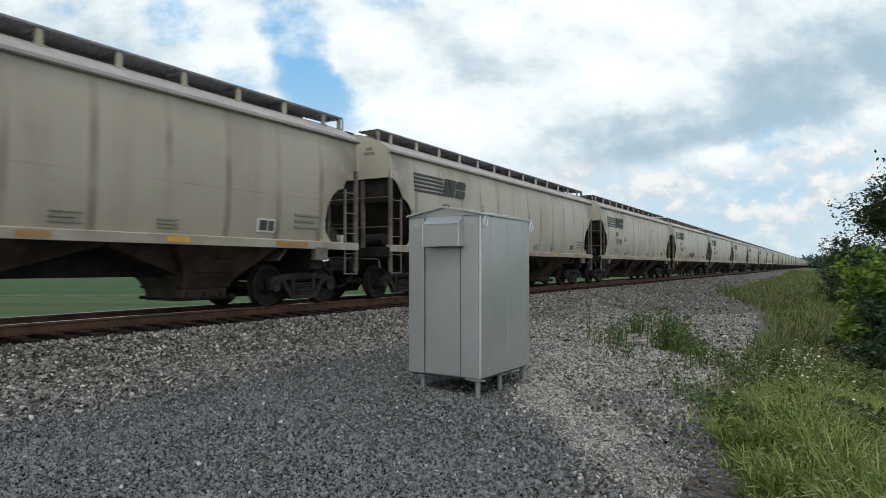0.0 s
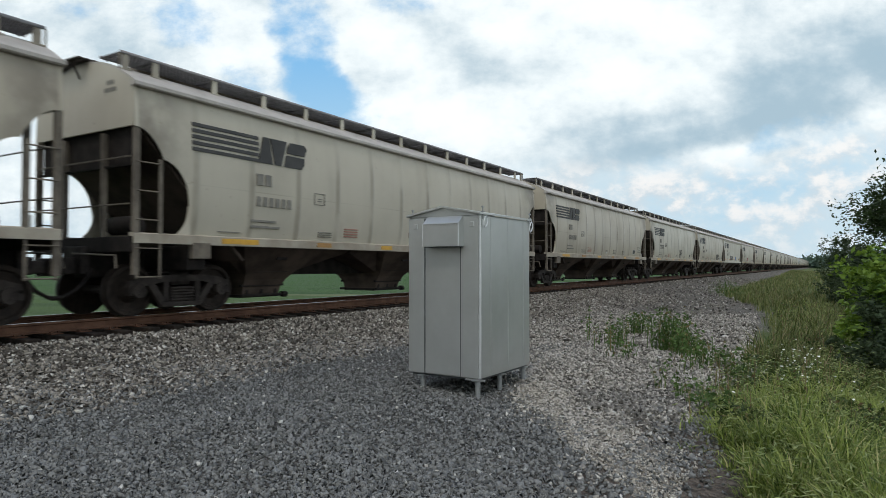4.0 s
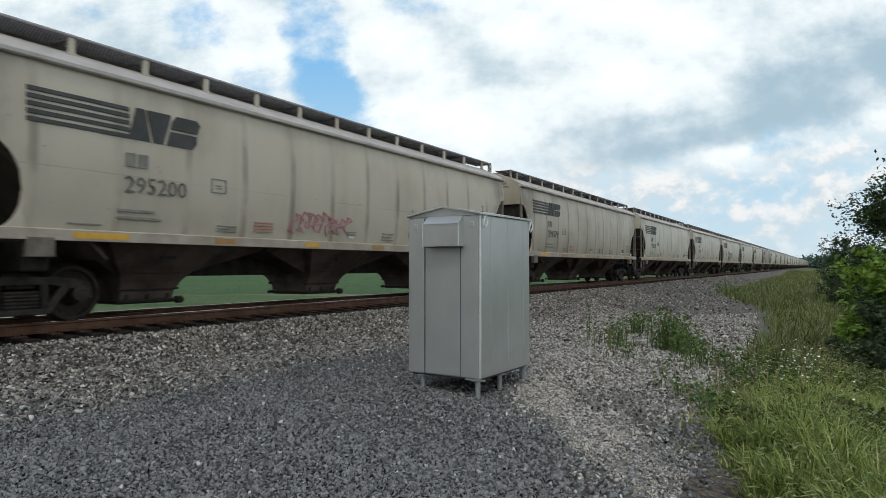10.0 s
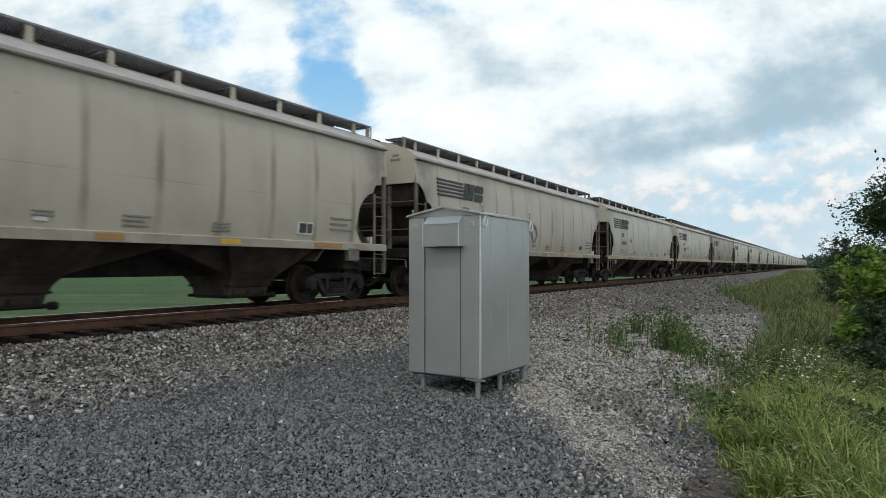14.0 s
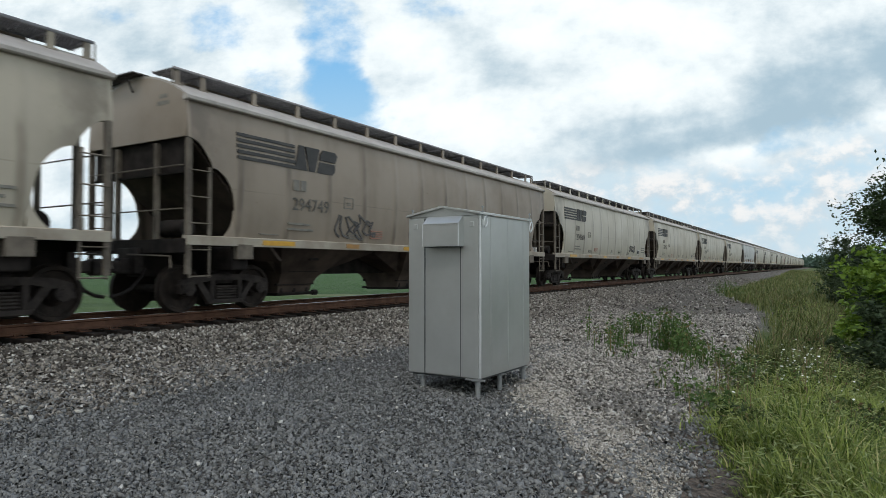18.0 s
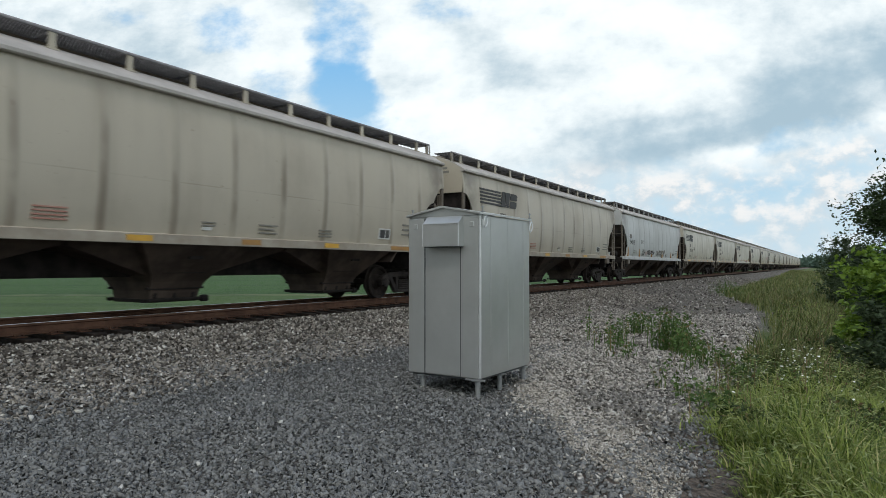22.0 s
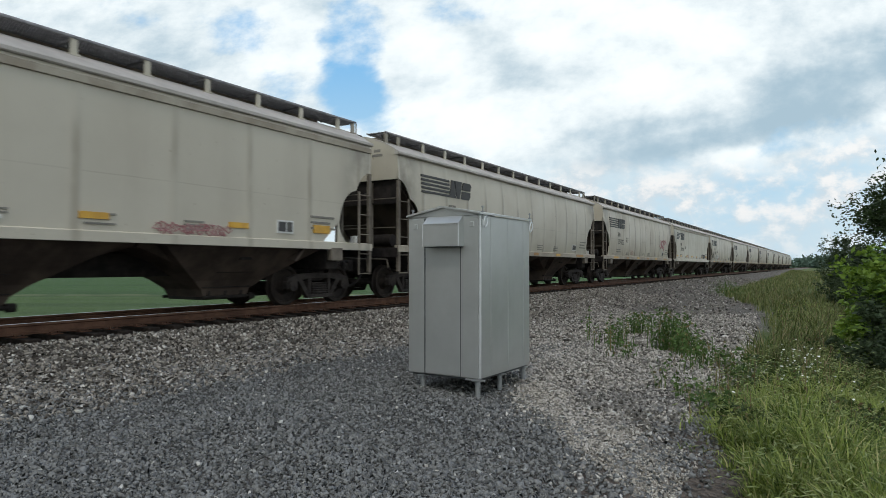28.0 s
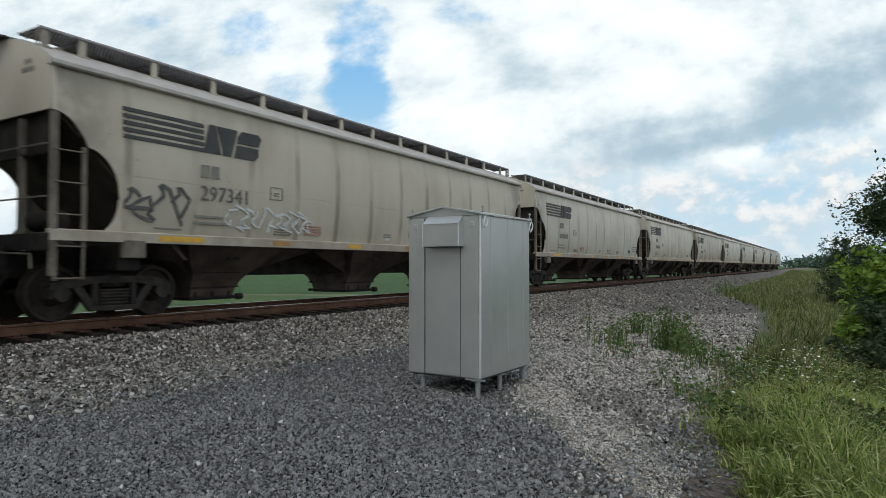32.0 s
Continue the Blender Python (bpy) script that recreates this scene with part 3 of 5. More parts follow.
def signal_cabinet():
    """A sheet-metal relay case on four pipe legs. Local x across, y along the track, z up from the base."""
    cab = tagged(new("signal_cabinet"), "grey painted metal trackside signal cabinet on pipe legs", "signal cabinet")
    w, d, h = 1.045, 1.385, 1.985
    bm = bmesh.new()
    box(bm, (-w / 2, d / 2, h / 2), (w, d, h), 0.012)
    body = part("body", bm, CABINET, cab)
    # door on the short face, with seams and a hood over the vent
    bm = bmesh.new()
    box(bm, (-0.533, -0.001, 0.985), (0.515, 0.010, 1.95), 0.004)
    part("door", bm, CABINET, cab)
    for x0, x1 in ((-w + 0.004, -0.806), (-0.260, -0.012)):
        bm = bmesh.new()
        box(bm, ((x0 + x1) / 2, -0.006, 0.985), (x1 - x0, 0.022, 1.955), 0.006)
        part("front_panel", bm, CABINET, cab)
    for sx in (-0.798, -0.268):
        bm = bmesh.new()
        box(bm, (sx, -0.002, 0.985), (0.012, 0.007, 1.95))
        part("seam", bm, CABINETDARK, cab)
    bm = bmesh.new()
    prism(bm, [(-0.005, 1.60), (-0.15, 1.60), (-0.15, 1.875), (-0.04, 1.975), (-0.005, 1.975)], -0.735, -0.215, "x")
    part("vent_hood", bm, CABINET, cab, "projecting sheet-metal vent hood")
    bm = bmesh.new()
    box(bm, (-0.475, -0.077, 1.594), (0.49, 0.12, 0.008))
    part("vent_opening", bm, CABINETDARK, cab)
    # bright lip and edge strips draw the highlights on the hood's bends
    bm = bmesh.new()
    prism(bm, [(-0.737, 1.874), (-0.213, 1.874), (-0.213, 1.884), (-0.737, 1.884)], -0.158, -0.148, "y")
    part("hood_lip", bm, GLINTMETAL, cab)
    for x in (-0.735, -0.215):
        bm = bmesh.new()
        box(bm, (x, -0.149, 1.738), (0.012, 0.012, 0.276), 0.003)
        part("hood_edge", bm, GLINTMETAL, cab)
    # side panels
    for y0, y1 in ((0.025, 0.255), (0.267, 0.722), (0.734, 1.175), (1.187, 1.375)):
        bm = bmesh.new()
        box(bm, (0.004, (y0 + y1) / 2, 1.0), (0.012, y1 - y0, 1.93), 0.004)
        part("side_panel", bm, CABINET, cab)
    # pale strip added as the highlight along the corner
    bm = bmesh.new()
    box(bm, (0.004, -0.004, 0.985), (0.026, 0.026, 1.95), 0.006)
    part("corner_strip", bm, GLINTMETAL, cab, "thin bright strip painting the highlight on the corner edge")
    bm = bmesh.new()
    box(bm, (-0.06, -0.012, -0.01), (0.26, 0.03, 0.02))
    part("base_bracket", bm, GALV, cab)
    # shallow gable roof, ridge along the track
    bm = bmesh.new()
    prism(bm, [(-w - 0.015, 1.985), (-w / 2, 2.085), (0.03, 1.985), (0.03, 2.008), (-w / 2, 2.110), (-w - 0.015, 2.008)], -0.05, d + 0.04, "y")
    part("roof", bm, CABINET, cab)
    bm = bmesh.new()
    prism(bm, [(-w - 0.01, 1.98), (0.01, 1.98), (-w / 2, 2.09)], -0.012, 0.0, "y")
    part("gable", bm, CABINET, cab)
    for x, y in ((0.022, 0.03), (0.022, d - 0.02), (-w + 0.02, 0.05)):
        bm = bmesh.new()
        tube(bm, (x, y, 1.93), (x, y, 2.09), 0.008)
        box(bm, (x, y, 2.075), (0.03, 0.03, 0.012))
        box(bm, (x, y, 2.02), (0.035, 0.035, 0.012))
        part("roof_bolt", bm, GALV, cab)
    # hasp loops hanging under the eave
    for y in (0.08, d + 0.0):
        bm = bmesh.new()
        ring = [Vector((0.035, y + 0.045 * math.cos(a) + 0.018 * math.sin(a), 1.90 + 0.070 * math.sin(a))) for a in [i * math.pi / 4 for i in range(8)]]
        hoop = [[bm.verts.new(p + Vector((0.010 * math.cos(b), 0.010 * math.sin(b) * math.cos(k * math.pi / 4), 0.010 * math.sin(b) * math.sin(k * math.pi / 4)))) for b in (0, 1.57, 3.14, 4.71)] for k, p in enumerate(ring)]
        for p, q in zip(hoop, hoop[1:] + hoop[:1]):
            for i in range(4):
                bm.faces.new((p[i], p[(i + 1) % 4], q[(i + 1) % 4], q[i]))
        bmesh.ops.recalc_face_normals(bm, faces=bm.faces)
        part("lifting_ring", bm, GLINTMETAL, cab, "bent galvanised lifting ring")
    for x, z in ((-0.10, 1.87), (-0.93, 1.86)):
        bm = bmesh.new()
        box(bm, (x, -0.018, z), (0.06, 0.02, 0.06), 0.006)
        part("latch_plate", bm, CABINET, cab)
    bm = bmesh.new()
    box(bm, (-w / 2, d / 2, -0.012), (0.97, d - 0.08, 0.03))
    part("base_plate", bm, CABINETDARK, cab)
    for x, y in ((-0.06, 0.05), (-0.06, d - 0.08), (-0.87, 0.06), (-0.87, d - 0.08), (-0.06, 0.62)):
        bm = bmesh.new()
        tube(bm, (x, y, -0.55), (x, y, -0.02), 0.032, 12)
        box(bm, (x, y, -0.03), (0.11, 0.11, 0.014))
        part("leg", bm, GALV, cab)
    # padlock hook on the hidden side of the case
    bm = bmesh.new()
    tube(bm, (-w - 0.005, 0.06, 1.84), (-w - 0.035, 0.05, 1.79), 0.009, 6)
    tube(bm, (-w - 0.035, 0.05, 1.79), (-w - 0.035, 0.05, 1.73), 0.012, 6)
    part("side_hook", bm, CABINETDARK, cab, "small dark hook")
    # rusty conduit clamp at the foot of the rear leg
    bm = bmesh.new()
    box(bm, (-0.04, d - 0.09, -0.28), (0.10, 0.09, 0.07), 0.015)
    part("leg_clamp", bm, RAILRUST, cab, "rusty clamp on a leg")
    return cab


cabinet = signal_cabinet()
cabinet.matrix_basis = pose(-3.555, 6.76, -0.46, 0, 0, -1.6)

# ------------------------------------------------------------------ covered hopper cars
HALF = 8.55          # half length of the body
EAVE, SILL = 4.00, 1.45
CUT_L, CUT_Z = 1.10, 1.99
SEAM, SEAM_AT = 1.32, 0.58       # spacing and start of the side sheets' upright seams


def cut_z(d):
    """The lower edge of the side sheet at d metres from the car's end: a slant above the ladder, then a round."""
    if d >= CUT_L:
        return SILL
    if d <= 0.52:
        return 3.26 - 0.42 * (d / 0.52) ** 2.2
    return CUT_Z + 0.77 * (1 - ((d - 0.52) / (CUT_L - 0.52)) ** 1.9) ** (1 / 1.9)


def roof_z(x):
    """The arched roof's height at x."""
    return EAVE + 0.06 + 0.52 * (1 - (x / 1.54) ** 2)


def side_x(z, flat):
    t = (z - SILL) / (EAVE - SILL)
    return 1.55 if flat else 1.50 + 0.10 * max(0.0, 4 * t * (1 - t)) ** 0.8


def grating(side, x0, x1, z0, brackets):
    """Welded bar grating with a solid outer rim, as long as the car."""
    verts, faces = [], []

    def bar(cx, cy, cz, sx, sy, sz):
        n = len(verts)
        verts.extend((side * (cx + dx * sx / 2), cy + dy * sy / 2, cz + dz * sz / 2) for dx in (-1, 1) for dy in (-1, 1) for dz in (-1, 1))
        faces.extend(tuple(n + i for i in f) for f in ((0, 1, 3, 2), (4, 6, 7, 5), (0, 4, 5, 1), (2, 3, 7, 6), (0, 2, 6, 4), (1, 5, 7, 3)))
    length = 2 * HALF - 0.06
    for k in range(11):
        bar(x0 + 0.03 + (x1 - x0 - 0.06) * k / 10, 0, z0, 0.030, length, 0.010)
    bar(x1, 0, z0, 0.012, length, 0.05)
    bar(x0, 0, z0, 0.012, length, 0.05)
    for k in range(240):
        bar((x0 + x1) / 2, -length / 2 + length * (k + 0.5) / 240, z0 + 0.002, x1 - x0 - 0.02, 0.040, 0.007)
    for d in brackets:
        bar((x0 + x1) / 2, -HALF + d, z0 - 0.03, x1 - x0 - 0.03, 0.02, 0.045)
    me = fast_mesh("walkway", np.array(verts), np.array(faces), GRATE)
    return me


def hopper_car(name, flat=False):
    """A three-bay covered hopper; local y along the car, its marked side faces +x, z = 0 on the rail."""
    car = new(name)
    # side sheets with rounded ends and shallow weld ridges
    ys = [-HALF + CUT_L * k / 22 for k in range(22)]
    mid = HALF - CUT_L
    first, step = (1.09, 1.74) if flat else (SEAM_AT, SEAM)
    seams = [first + step * k for k in range(-7, 7)]
    inner = [c + o for c in seams for o in (-0.44, -0.22, -0.09, -0.05, 0.05, 0.09, 0.22, 0.44)]
    ys += [-mid] + sorted(y for y in inner if -mid + 0.02 < y < mid - 0.12) + [HALF - CUT_L / 0.92]
    ys += [HALF - CUT_L / 0.92 * k / 22 for k in range(21, -1, -1)]
    for side in (1, -1):
        out, inn = [], []
        for y in ys:
            lo = cut_z((HALF - abs(y)) * (0.92 if y > 0 else 1.0))
            row_o, row_i = [], []
            for k in range(11):
                z = lo + (EAVE - lo) * k / 10
                seam = abs(((y - first) / step + 0.5) % 1 - 0.5)
                pillow = 0.014 * math.sin(math.pi * seam) * math.sin(math.pi * (z - lo) / (EAVE - lo + 0.001))
                x = side_x(z, flat) + (0.010 if seam * step < 0.06 else 0.0) + pillow + (0.006 * math.sin(y * 2.6) * math.sin((z - SILL) * 1.2))
                row_o.append((side * x, y, z))
                row_i.append((side * (x - 0.03), y, z))
            out.append(row_o)
            inn.append(row_i)
        bm = bmesh.new()
        shell(bm, out, inn)
        part("side_sheet", bm, CREAM, car, smooth=True)
        bm = bmesh.new()
        prism(bm, [(side * 1.46, SILL - 0.16), (side * 1.60, SILL - 0.16), (side * 1.60, SILL + 0.0), (side * 1.56, SILL + 0.02), (side * 1.46, SILL + 0.02)], -HALF, HALF, "y")
        part("side_sill", bm, SILLPAINT, car)
        bm = bmesh.new()
        prism(bm, [(side * 1.47, EAVE - 0.05), (side * 1.585, EAVE - 0.05), (side * 1.61, EAVE - 0.03), (side * 1.61, EAVE + 0.025), (side * 1.59, EAVE + 0.045), (side * 1.54, EAVE + 0.055), (side * 1.47, EAVE + 0.055)], -HALF - 0.03, HALF + 0.03, "y")
        part("top_chord", bm, ROOFPAINT, car)
        if flat:
            bm = bmesh.new()
            box(bm, (side * 1.568, 0, EAVE - 0.17), (0.05, 2 * HALF, 0.13), 0.012)
            part("eave_rib", bm, SILLPAINT, car)
    # arched roof
    bm = bmesh.new()
    arch = [(-1.54 + 3.08 * k / 14, roof_z(-1.54 + 3.08 * k / 14)) for k in range(15)]
    prism(bm, arch + [(p[0], p[1] - 0.04) for p in arch[::-1]], -HALF, HALF, "y")
    part("roof", bm, ROOFPAINT, car, smooth=True)
    bm = bmesh.new()
    box(bm, (0, 0, EAVE + 0.60), (0.88, 2 * HALF - 1.5, 0.16), 0.03)
    # its dark paint stands in for the deep shade under the walkways
    hatch = part("hatch_cover", bm, GRIMEDSHADE, car)
    for k in range(8):
        bm = bmesh.new()
        box(bm, (0, -6.6 + k * 1.88, EAVE + 0.69), (0.84, 0.06, 0.03))
        part("hatch_batten", bm, GRATE, hatch)
    # walkways beside the hatch, on short posts
    for side in (1, -1):
        x0, x1, z0 = 0.47, 1.09, 4.62
        spots = [0.14, 0.72] + [0.72 + (2 * HALF - 1.44) * k / 12 for k in range(1, 12)] + [2 * HALF - 0.72, 2 * HALF - 0.14]
        board = part("walkway", grating(side, x0, x1, z0, spots), GRATE, car, "open bar grating of the roof walkway")
        for d in spots if side > 0 else spots[::3]:
            y = -HALF + d
            bm = bmesh.new()
            box(bm, (side * (x1 - 0.03), y, 4.46), (0.045, 0.11, 0.34))
            box(bm, (side * (x1 - 0.03), y, 4.33), (0.10, 0.19, 0.03))
            part("walkway_post", bm, CREAM, board)
    for end in (1, -1):
        bm = bmesh.new()
        for off in (-0.08, 0.05, 0.18):
            box(bm, (-0.42, end * (HALF + off), 4.60), (1.30, 0.10, 0.03))
        for x in (-0.8, -0.1):
            tube(bm, (x, end * (HALF + 0.0), 4.30), (x + 0.1, end * (HALF + 0.20), 4.58), 0.018, 6)
        part("end_walkway", bm, TRUCKSTEEL, car)
        for side in (1, -1):
            bm = bmesh.new()
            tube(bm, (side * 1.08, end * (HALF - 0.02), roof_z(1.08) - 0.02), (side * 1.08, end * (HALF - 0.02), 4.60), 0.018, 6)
            part("grab_iron", bm, GRIMEDSHADE, car)
        # upright end sheet and the slope sheet under it
        bm = bmesh.new()
        prof = [(-1.52, 3.28), (1.52, 3.28), (1.55, EAVE)] + [(p[0], p[1] - 0.01) for p in arch[::-1]] + [(-1.55, EAVE)]
        prism(bm, prof, end * (HALF - 0.04), end * HALF, "y")
        sheet = part("end_sheet", bm, CREAM, car)
        if end < 0:
            bm = bmesh.new()
            for zz, ww in ((4.10, 0.22), (3.97, 0.36)):
                box(bm, (0.86, -HALF - 0.002, zz), (ww, 0.006, 0.075))
            part("end_stencil", bm, STENCIL, sheet)
        bm = bmesh.new()
        back = 0.24 if end > 0 else 0.09
        prism(bm, [(end * (HALF - back - 0.07), 3.30), (end * (HALF - back), 3.30), (end * (HALF - 2.31 - back), 1.00), (end * (HALF - 2.38 - back), 1.02)], -1.47, 1.47, "x")
        part("slope_sheet", bm, HOPPER, car)
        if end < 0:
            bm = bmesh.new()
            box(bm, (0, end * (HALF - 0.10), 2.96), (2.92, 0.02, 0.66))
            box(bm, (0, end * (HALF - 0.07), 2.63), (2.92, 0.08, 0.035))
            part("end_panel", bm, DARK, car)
        bm = bmesh.new()
        box(bm, (0, end * (HALF + 0.07), 1.00), (0.62, 0.16, 0.50), 0.03)
        part("striker", bm, TRUCKSTEEL, car)
        bm = bmesh.new()
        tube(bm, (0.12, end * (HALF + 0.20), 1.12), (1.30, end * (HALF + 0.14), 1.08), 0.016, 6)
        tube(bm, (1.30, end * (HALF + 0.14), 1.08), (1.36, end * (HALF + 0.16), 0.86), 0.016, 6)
        part("uncoupling_lever", bm, GRIMEDSHADE, car)
        for x in (-0.62, 0.62):
            bm = bmesh.new()
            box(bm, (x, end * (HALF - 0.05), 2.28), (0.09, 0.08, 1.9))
            part("end_post", bm, GRIMEDSHADE, car)
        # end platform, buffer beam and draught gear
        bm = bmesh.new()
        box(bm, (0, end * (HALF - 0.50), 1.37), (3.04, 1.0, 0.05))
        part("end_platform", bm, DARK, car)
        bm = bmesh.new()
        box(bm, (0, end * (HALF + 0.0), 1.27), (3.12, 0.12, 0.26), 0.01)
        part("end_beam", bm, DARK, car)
        bm = bmesh.new()
        box(bm, (0, end * (HALF + 0.17), 0.90), (0.26, 0.34, 0.30), 0.03)
        box(bm, (0, end * (HALF + 0.48), 0.88), (0.20, 0.36, 0.22), 0.04)
        box(bm, (0.05 * end, end * (HALF + 0.60), 0.88), (0.30, 0.16, 0.30), 0.05)
        part("coupler", bm, TRUCKSTEEL, car)
        bm = bmesh.new()
        pts = [Vector((0.36, end * (HALF - 0.02), 0.84)), Vector((0.38, end * (HALF + 0.10), 0.66)), Vector((0.36, end * (HALF + 0.27), 0.47)), Vector((0.33, end * (HALF + 0.46), 0.37)), Vector((0.30, end * (HALF + 0.65), 0.34))]
        for a, b in zip(pts, pts[1:]):
            tube(bm, a, b, 0.034, 8)
        part("air_hose", bm, DARK, car)
        # tread-board rails across the end
        for z in (1.95, 2.75):
            bm = bmesh.new()
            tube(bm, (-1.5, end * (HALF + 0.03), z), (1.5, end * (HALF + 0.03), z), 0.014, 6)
            part("handrail", bm, GRIMEDSHADE, car)
        for side in (1, -1):
            # corner post with its ladder and stirrup
            bm = bmesh.new()
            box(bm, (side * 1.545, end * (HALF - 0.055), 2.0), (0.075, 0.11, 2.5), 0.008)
            part("corner_post", bm, GRIMEDSHADE, car)
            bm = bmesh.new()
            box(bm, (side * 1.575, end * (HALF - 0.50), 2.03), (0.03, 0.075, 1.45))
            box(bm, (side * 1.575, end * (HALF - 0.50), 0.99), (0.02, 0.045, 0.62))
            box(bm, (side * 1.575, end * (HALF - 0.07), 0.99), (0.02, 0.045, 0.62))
            ladder = part("ladder", bm, GRIMEDSHADE, car)
            for k in range(5):
                z = 0.71 + k * 0.49
                bm = bmesh.new()
                tube(bm, (side * 1.59, end * (HALF - 0.53), z), (side * 1.59, end * (HALF - 0.04), z), 0.013, 6)
                part("rung", bm, GRIMEDSHADE, ladder)
            # rounded web that closes the side sheet's end above the sill
            bm = bmesh.new()
            web = [(CUT_L * (1 - 0.22 * (k / 8) ** 2.6), CUT_Z - (CUT_Z - SILL - 0.012) * k / 8) for k in range(9)]
            web += [(CUT_L + 0.05, SILL + 0.012), (CUT_L + 0.05, CUT_Z)]
            prism(bm, [(end * (HALF - d * (1.087 if end > 0 else 1.0)), z) for d, z in web], side * 1.50, side * 1.535, "x")
            part("corner_web", bm, CREAM, car)
            # jacking pad under the sill
            bm = bmesh.new()
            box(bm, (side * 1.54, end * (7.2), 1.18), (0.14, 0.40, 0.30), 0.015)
            part("jacking_pad", bm, GRIMEDSHADE, car)
    # brake gear on one end platform
    bm = bmesh.new()
    tube(bm, (0.45, -HALF + 0.35, 1.62), (1.15, -HALF + 0.35, 1.62), 0.17, 14)
    part("brake_cylinder", bm, DARK, car, smooth=True)
    bm = bmesh.new()
    tube(bm, (-1.1, HALF - 0.45, 1.62), (0.2, HALF - 0.45, 1.62), 0.22, 14)
    part("air_reservoir", bm, DARK, car, smooth=True)
    bm = bmesh.new()
    tube(bm, (1.20, HALF - 0.30, 1.40), (1.20, HALF - 0.30, 1.66), 0.055, 10)
    tube(bm, (1.34, HALF - 0.36, 1.40), (1.34, HALF - 0.36, 1.66), 0.055, 10)
    part("valve_can", bm, WHITE, car, "small white cylinders on the end platform")
    # centre sill and three discharge bays
    bm = bmesh.new()
    box(bm, (0, 0, 0.92), (0.38, 2 * HALF, 0.46), 0.02)
    part("centre_sill", bm, DARK, car)
    pitch = 4.8
    for k in (-1, 0, 1):
        c = k * pitch
        bm = bmesh.new()
        # the pyramid below the sill, and the slope sheets that run from it to the ridges between the bays
        out_a, out_b = (1.60 if k == -1 else 2.38), (1.60 if k == 1 else 2.38)
        wide = (2.1, 1.12, 0.88, 0.64, 0.56) if flat else (1.28, 0.70, 0.61, 0.55, 0.53)
        for rings in (tuple((z, xa, e, e) for (z, xa), e in zip(((1.33, 1.46), (0.74, 0.86), (0.60, 0.72), (0.42, 0.60), (0.26, 0.56)), wide)),
                      ((1.33, 1.20, out_a, out_b), (1.24, 1.10, out_a - 0.02, out_b - 0.02), (0.71, 0.66, 0.64, 0.64), (0.62, 0.58, 0.56, 0.56))):
            vs = [[bm.verts.new(p) for p in ((-xa, c - ya, z), (xa, c - ya, z), (xa, c + yb, z), (-xa, c + yb, z))] for z, xa, ya, yb in rings]
            for p, q in zip(vs, vs[1:]):
                for i in range(4):
                    bm.faces.new((p[i], p[(i + 1) % 4], q[(i + 1) % 4], q[i]))
            bm.faces.new(vs[0])
            bm.faces.new(vs[-1][::-1])
        bmesh.ops.recalc_face_normals(bm, faces=bm.faces)
        bay = part("discharge_bay", bm, HOPPER, car, "brown soiled hopper bay")
        bm = bmesh.new()
        box(bm, (0, c, 0.235), (1.10, 1.12, 0.07), 0.01)
        for s in (-0.42, 0.0, 0.42):
            box(bm, (0.56, c + s, 0.33), (0.06, 0.08, 0.20), 0.01)
        for s in (-1, 1):
            box(bm, (s * 0.60, c, 0.47), (0.07, 1.26, 0.05), 0.008)
            tube(bm, (s * 0.64, c - 0.62, 0.25), (s * 0.64, c + 0.62, 0.25), 0.035, 8)
            tube(bm, (s * 0.64, c + 0.56, 0.25), (s * 0.64, c + 0.70, 0.25), 0.07, 8)
        part("outlet_gate", bm, DARK, bay)
        bm = bmesh.new()
        tube(bm, (0.88, c - 0.5, 0.78), (0.88, c + 0.5, 0.78), 0.02, 6)
        part("gate_rod", bm, DARK, bay)
        for s in (-1, 1):
            bm = bmesh.new()
            box(bm, (s * 1.20, c, 1.06), (0.05, 0.30, 0.06))
            part("bay_handle", bm, DARK, bay)
    # wheel trucks
    for end in (1, -1):
        ty = end * 7.2
        bm = bmesh.new()
        box(bm, (0, ty, 0.66), (2.0, 0.42, 0.24), 0.03)
        box(bm, (0, ty, 1.05), (2.9, 0.40, 0.46), 0.03)
        part("bolster", bm, DARK, car)
        for side in (1, -1):
            x = side * 1.0
            bm = bmesh.new()
            prism(bm, [(ty - 1.05, 0.62), (ty - 0.78, 0.70), (ty - 0.45, 0.73), (ty + 0.45, 0.73), (ty + 0.78, 0.70), (ty + 1.05, 0.62), (ty + 1.08, 0.48), (ty + 0.72, 0.55), (ty + 0.40, 0.61), (ty - 0.40, 0.61), (ty - 0.72, 0.55), (ty - 1.08, 0.48)], x - 0.07, x + 0.07, "x")
            for s in (1, -1):
                prism(bm, [(ty + s * 0.74, 0.58), (ty + s * 0.60, 0.60), (ty + s * 0.32, 0.22), (ty + s * 0.42, 0.16)], x - 0.06, x + 0.06, "x")
                box(bm, (x, ty + s * 0.34, 0.42), (0.12, 0.10, 0.44), 0.01)
                box(bm, (x, ty + s * 1.05, 0.46), (0.14, 0.08, 0.18), 0.015)
            box(bm, (x, ty, 0.19), (0.14, 0.86, 0.09), 0.015)
            part("side_frame", bm, TRUCKSTEEL, car)
            bm = bmesh.new()
            coil = [(0.05 + 0.025 * (k % 2), 0.24 + 0.027 * k) for k in range(11)]
            prism(bm, [(x + w, z) for w, z in coil] + [(x - w, z) for w, z in coil[::-1]], ty - 0.25, ty + 0.25, "y")
            part("spring_set", bm, TRUCKSTEEL, car)
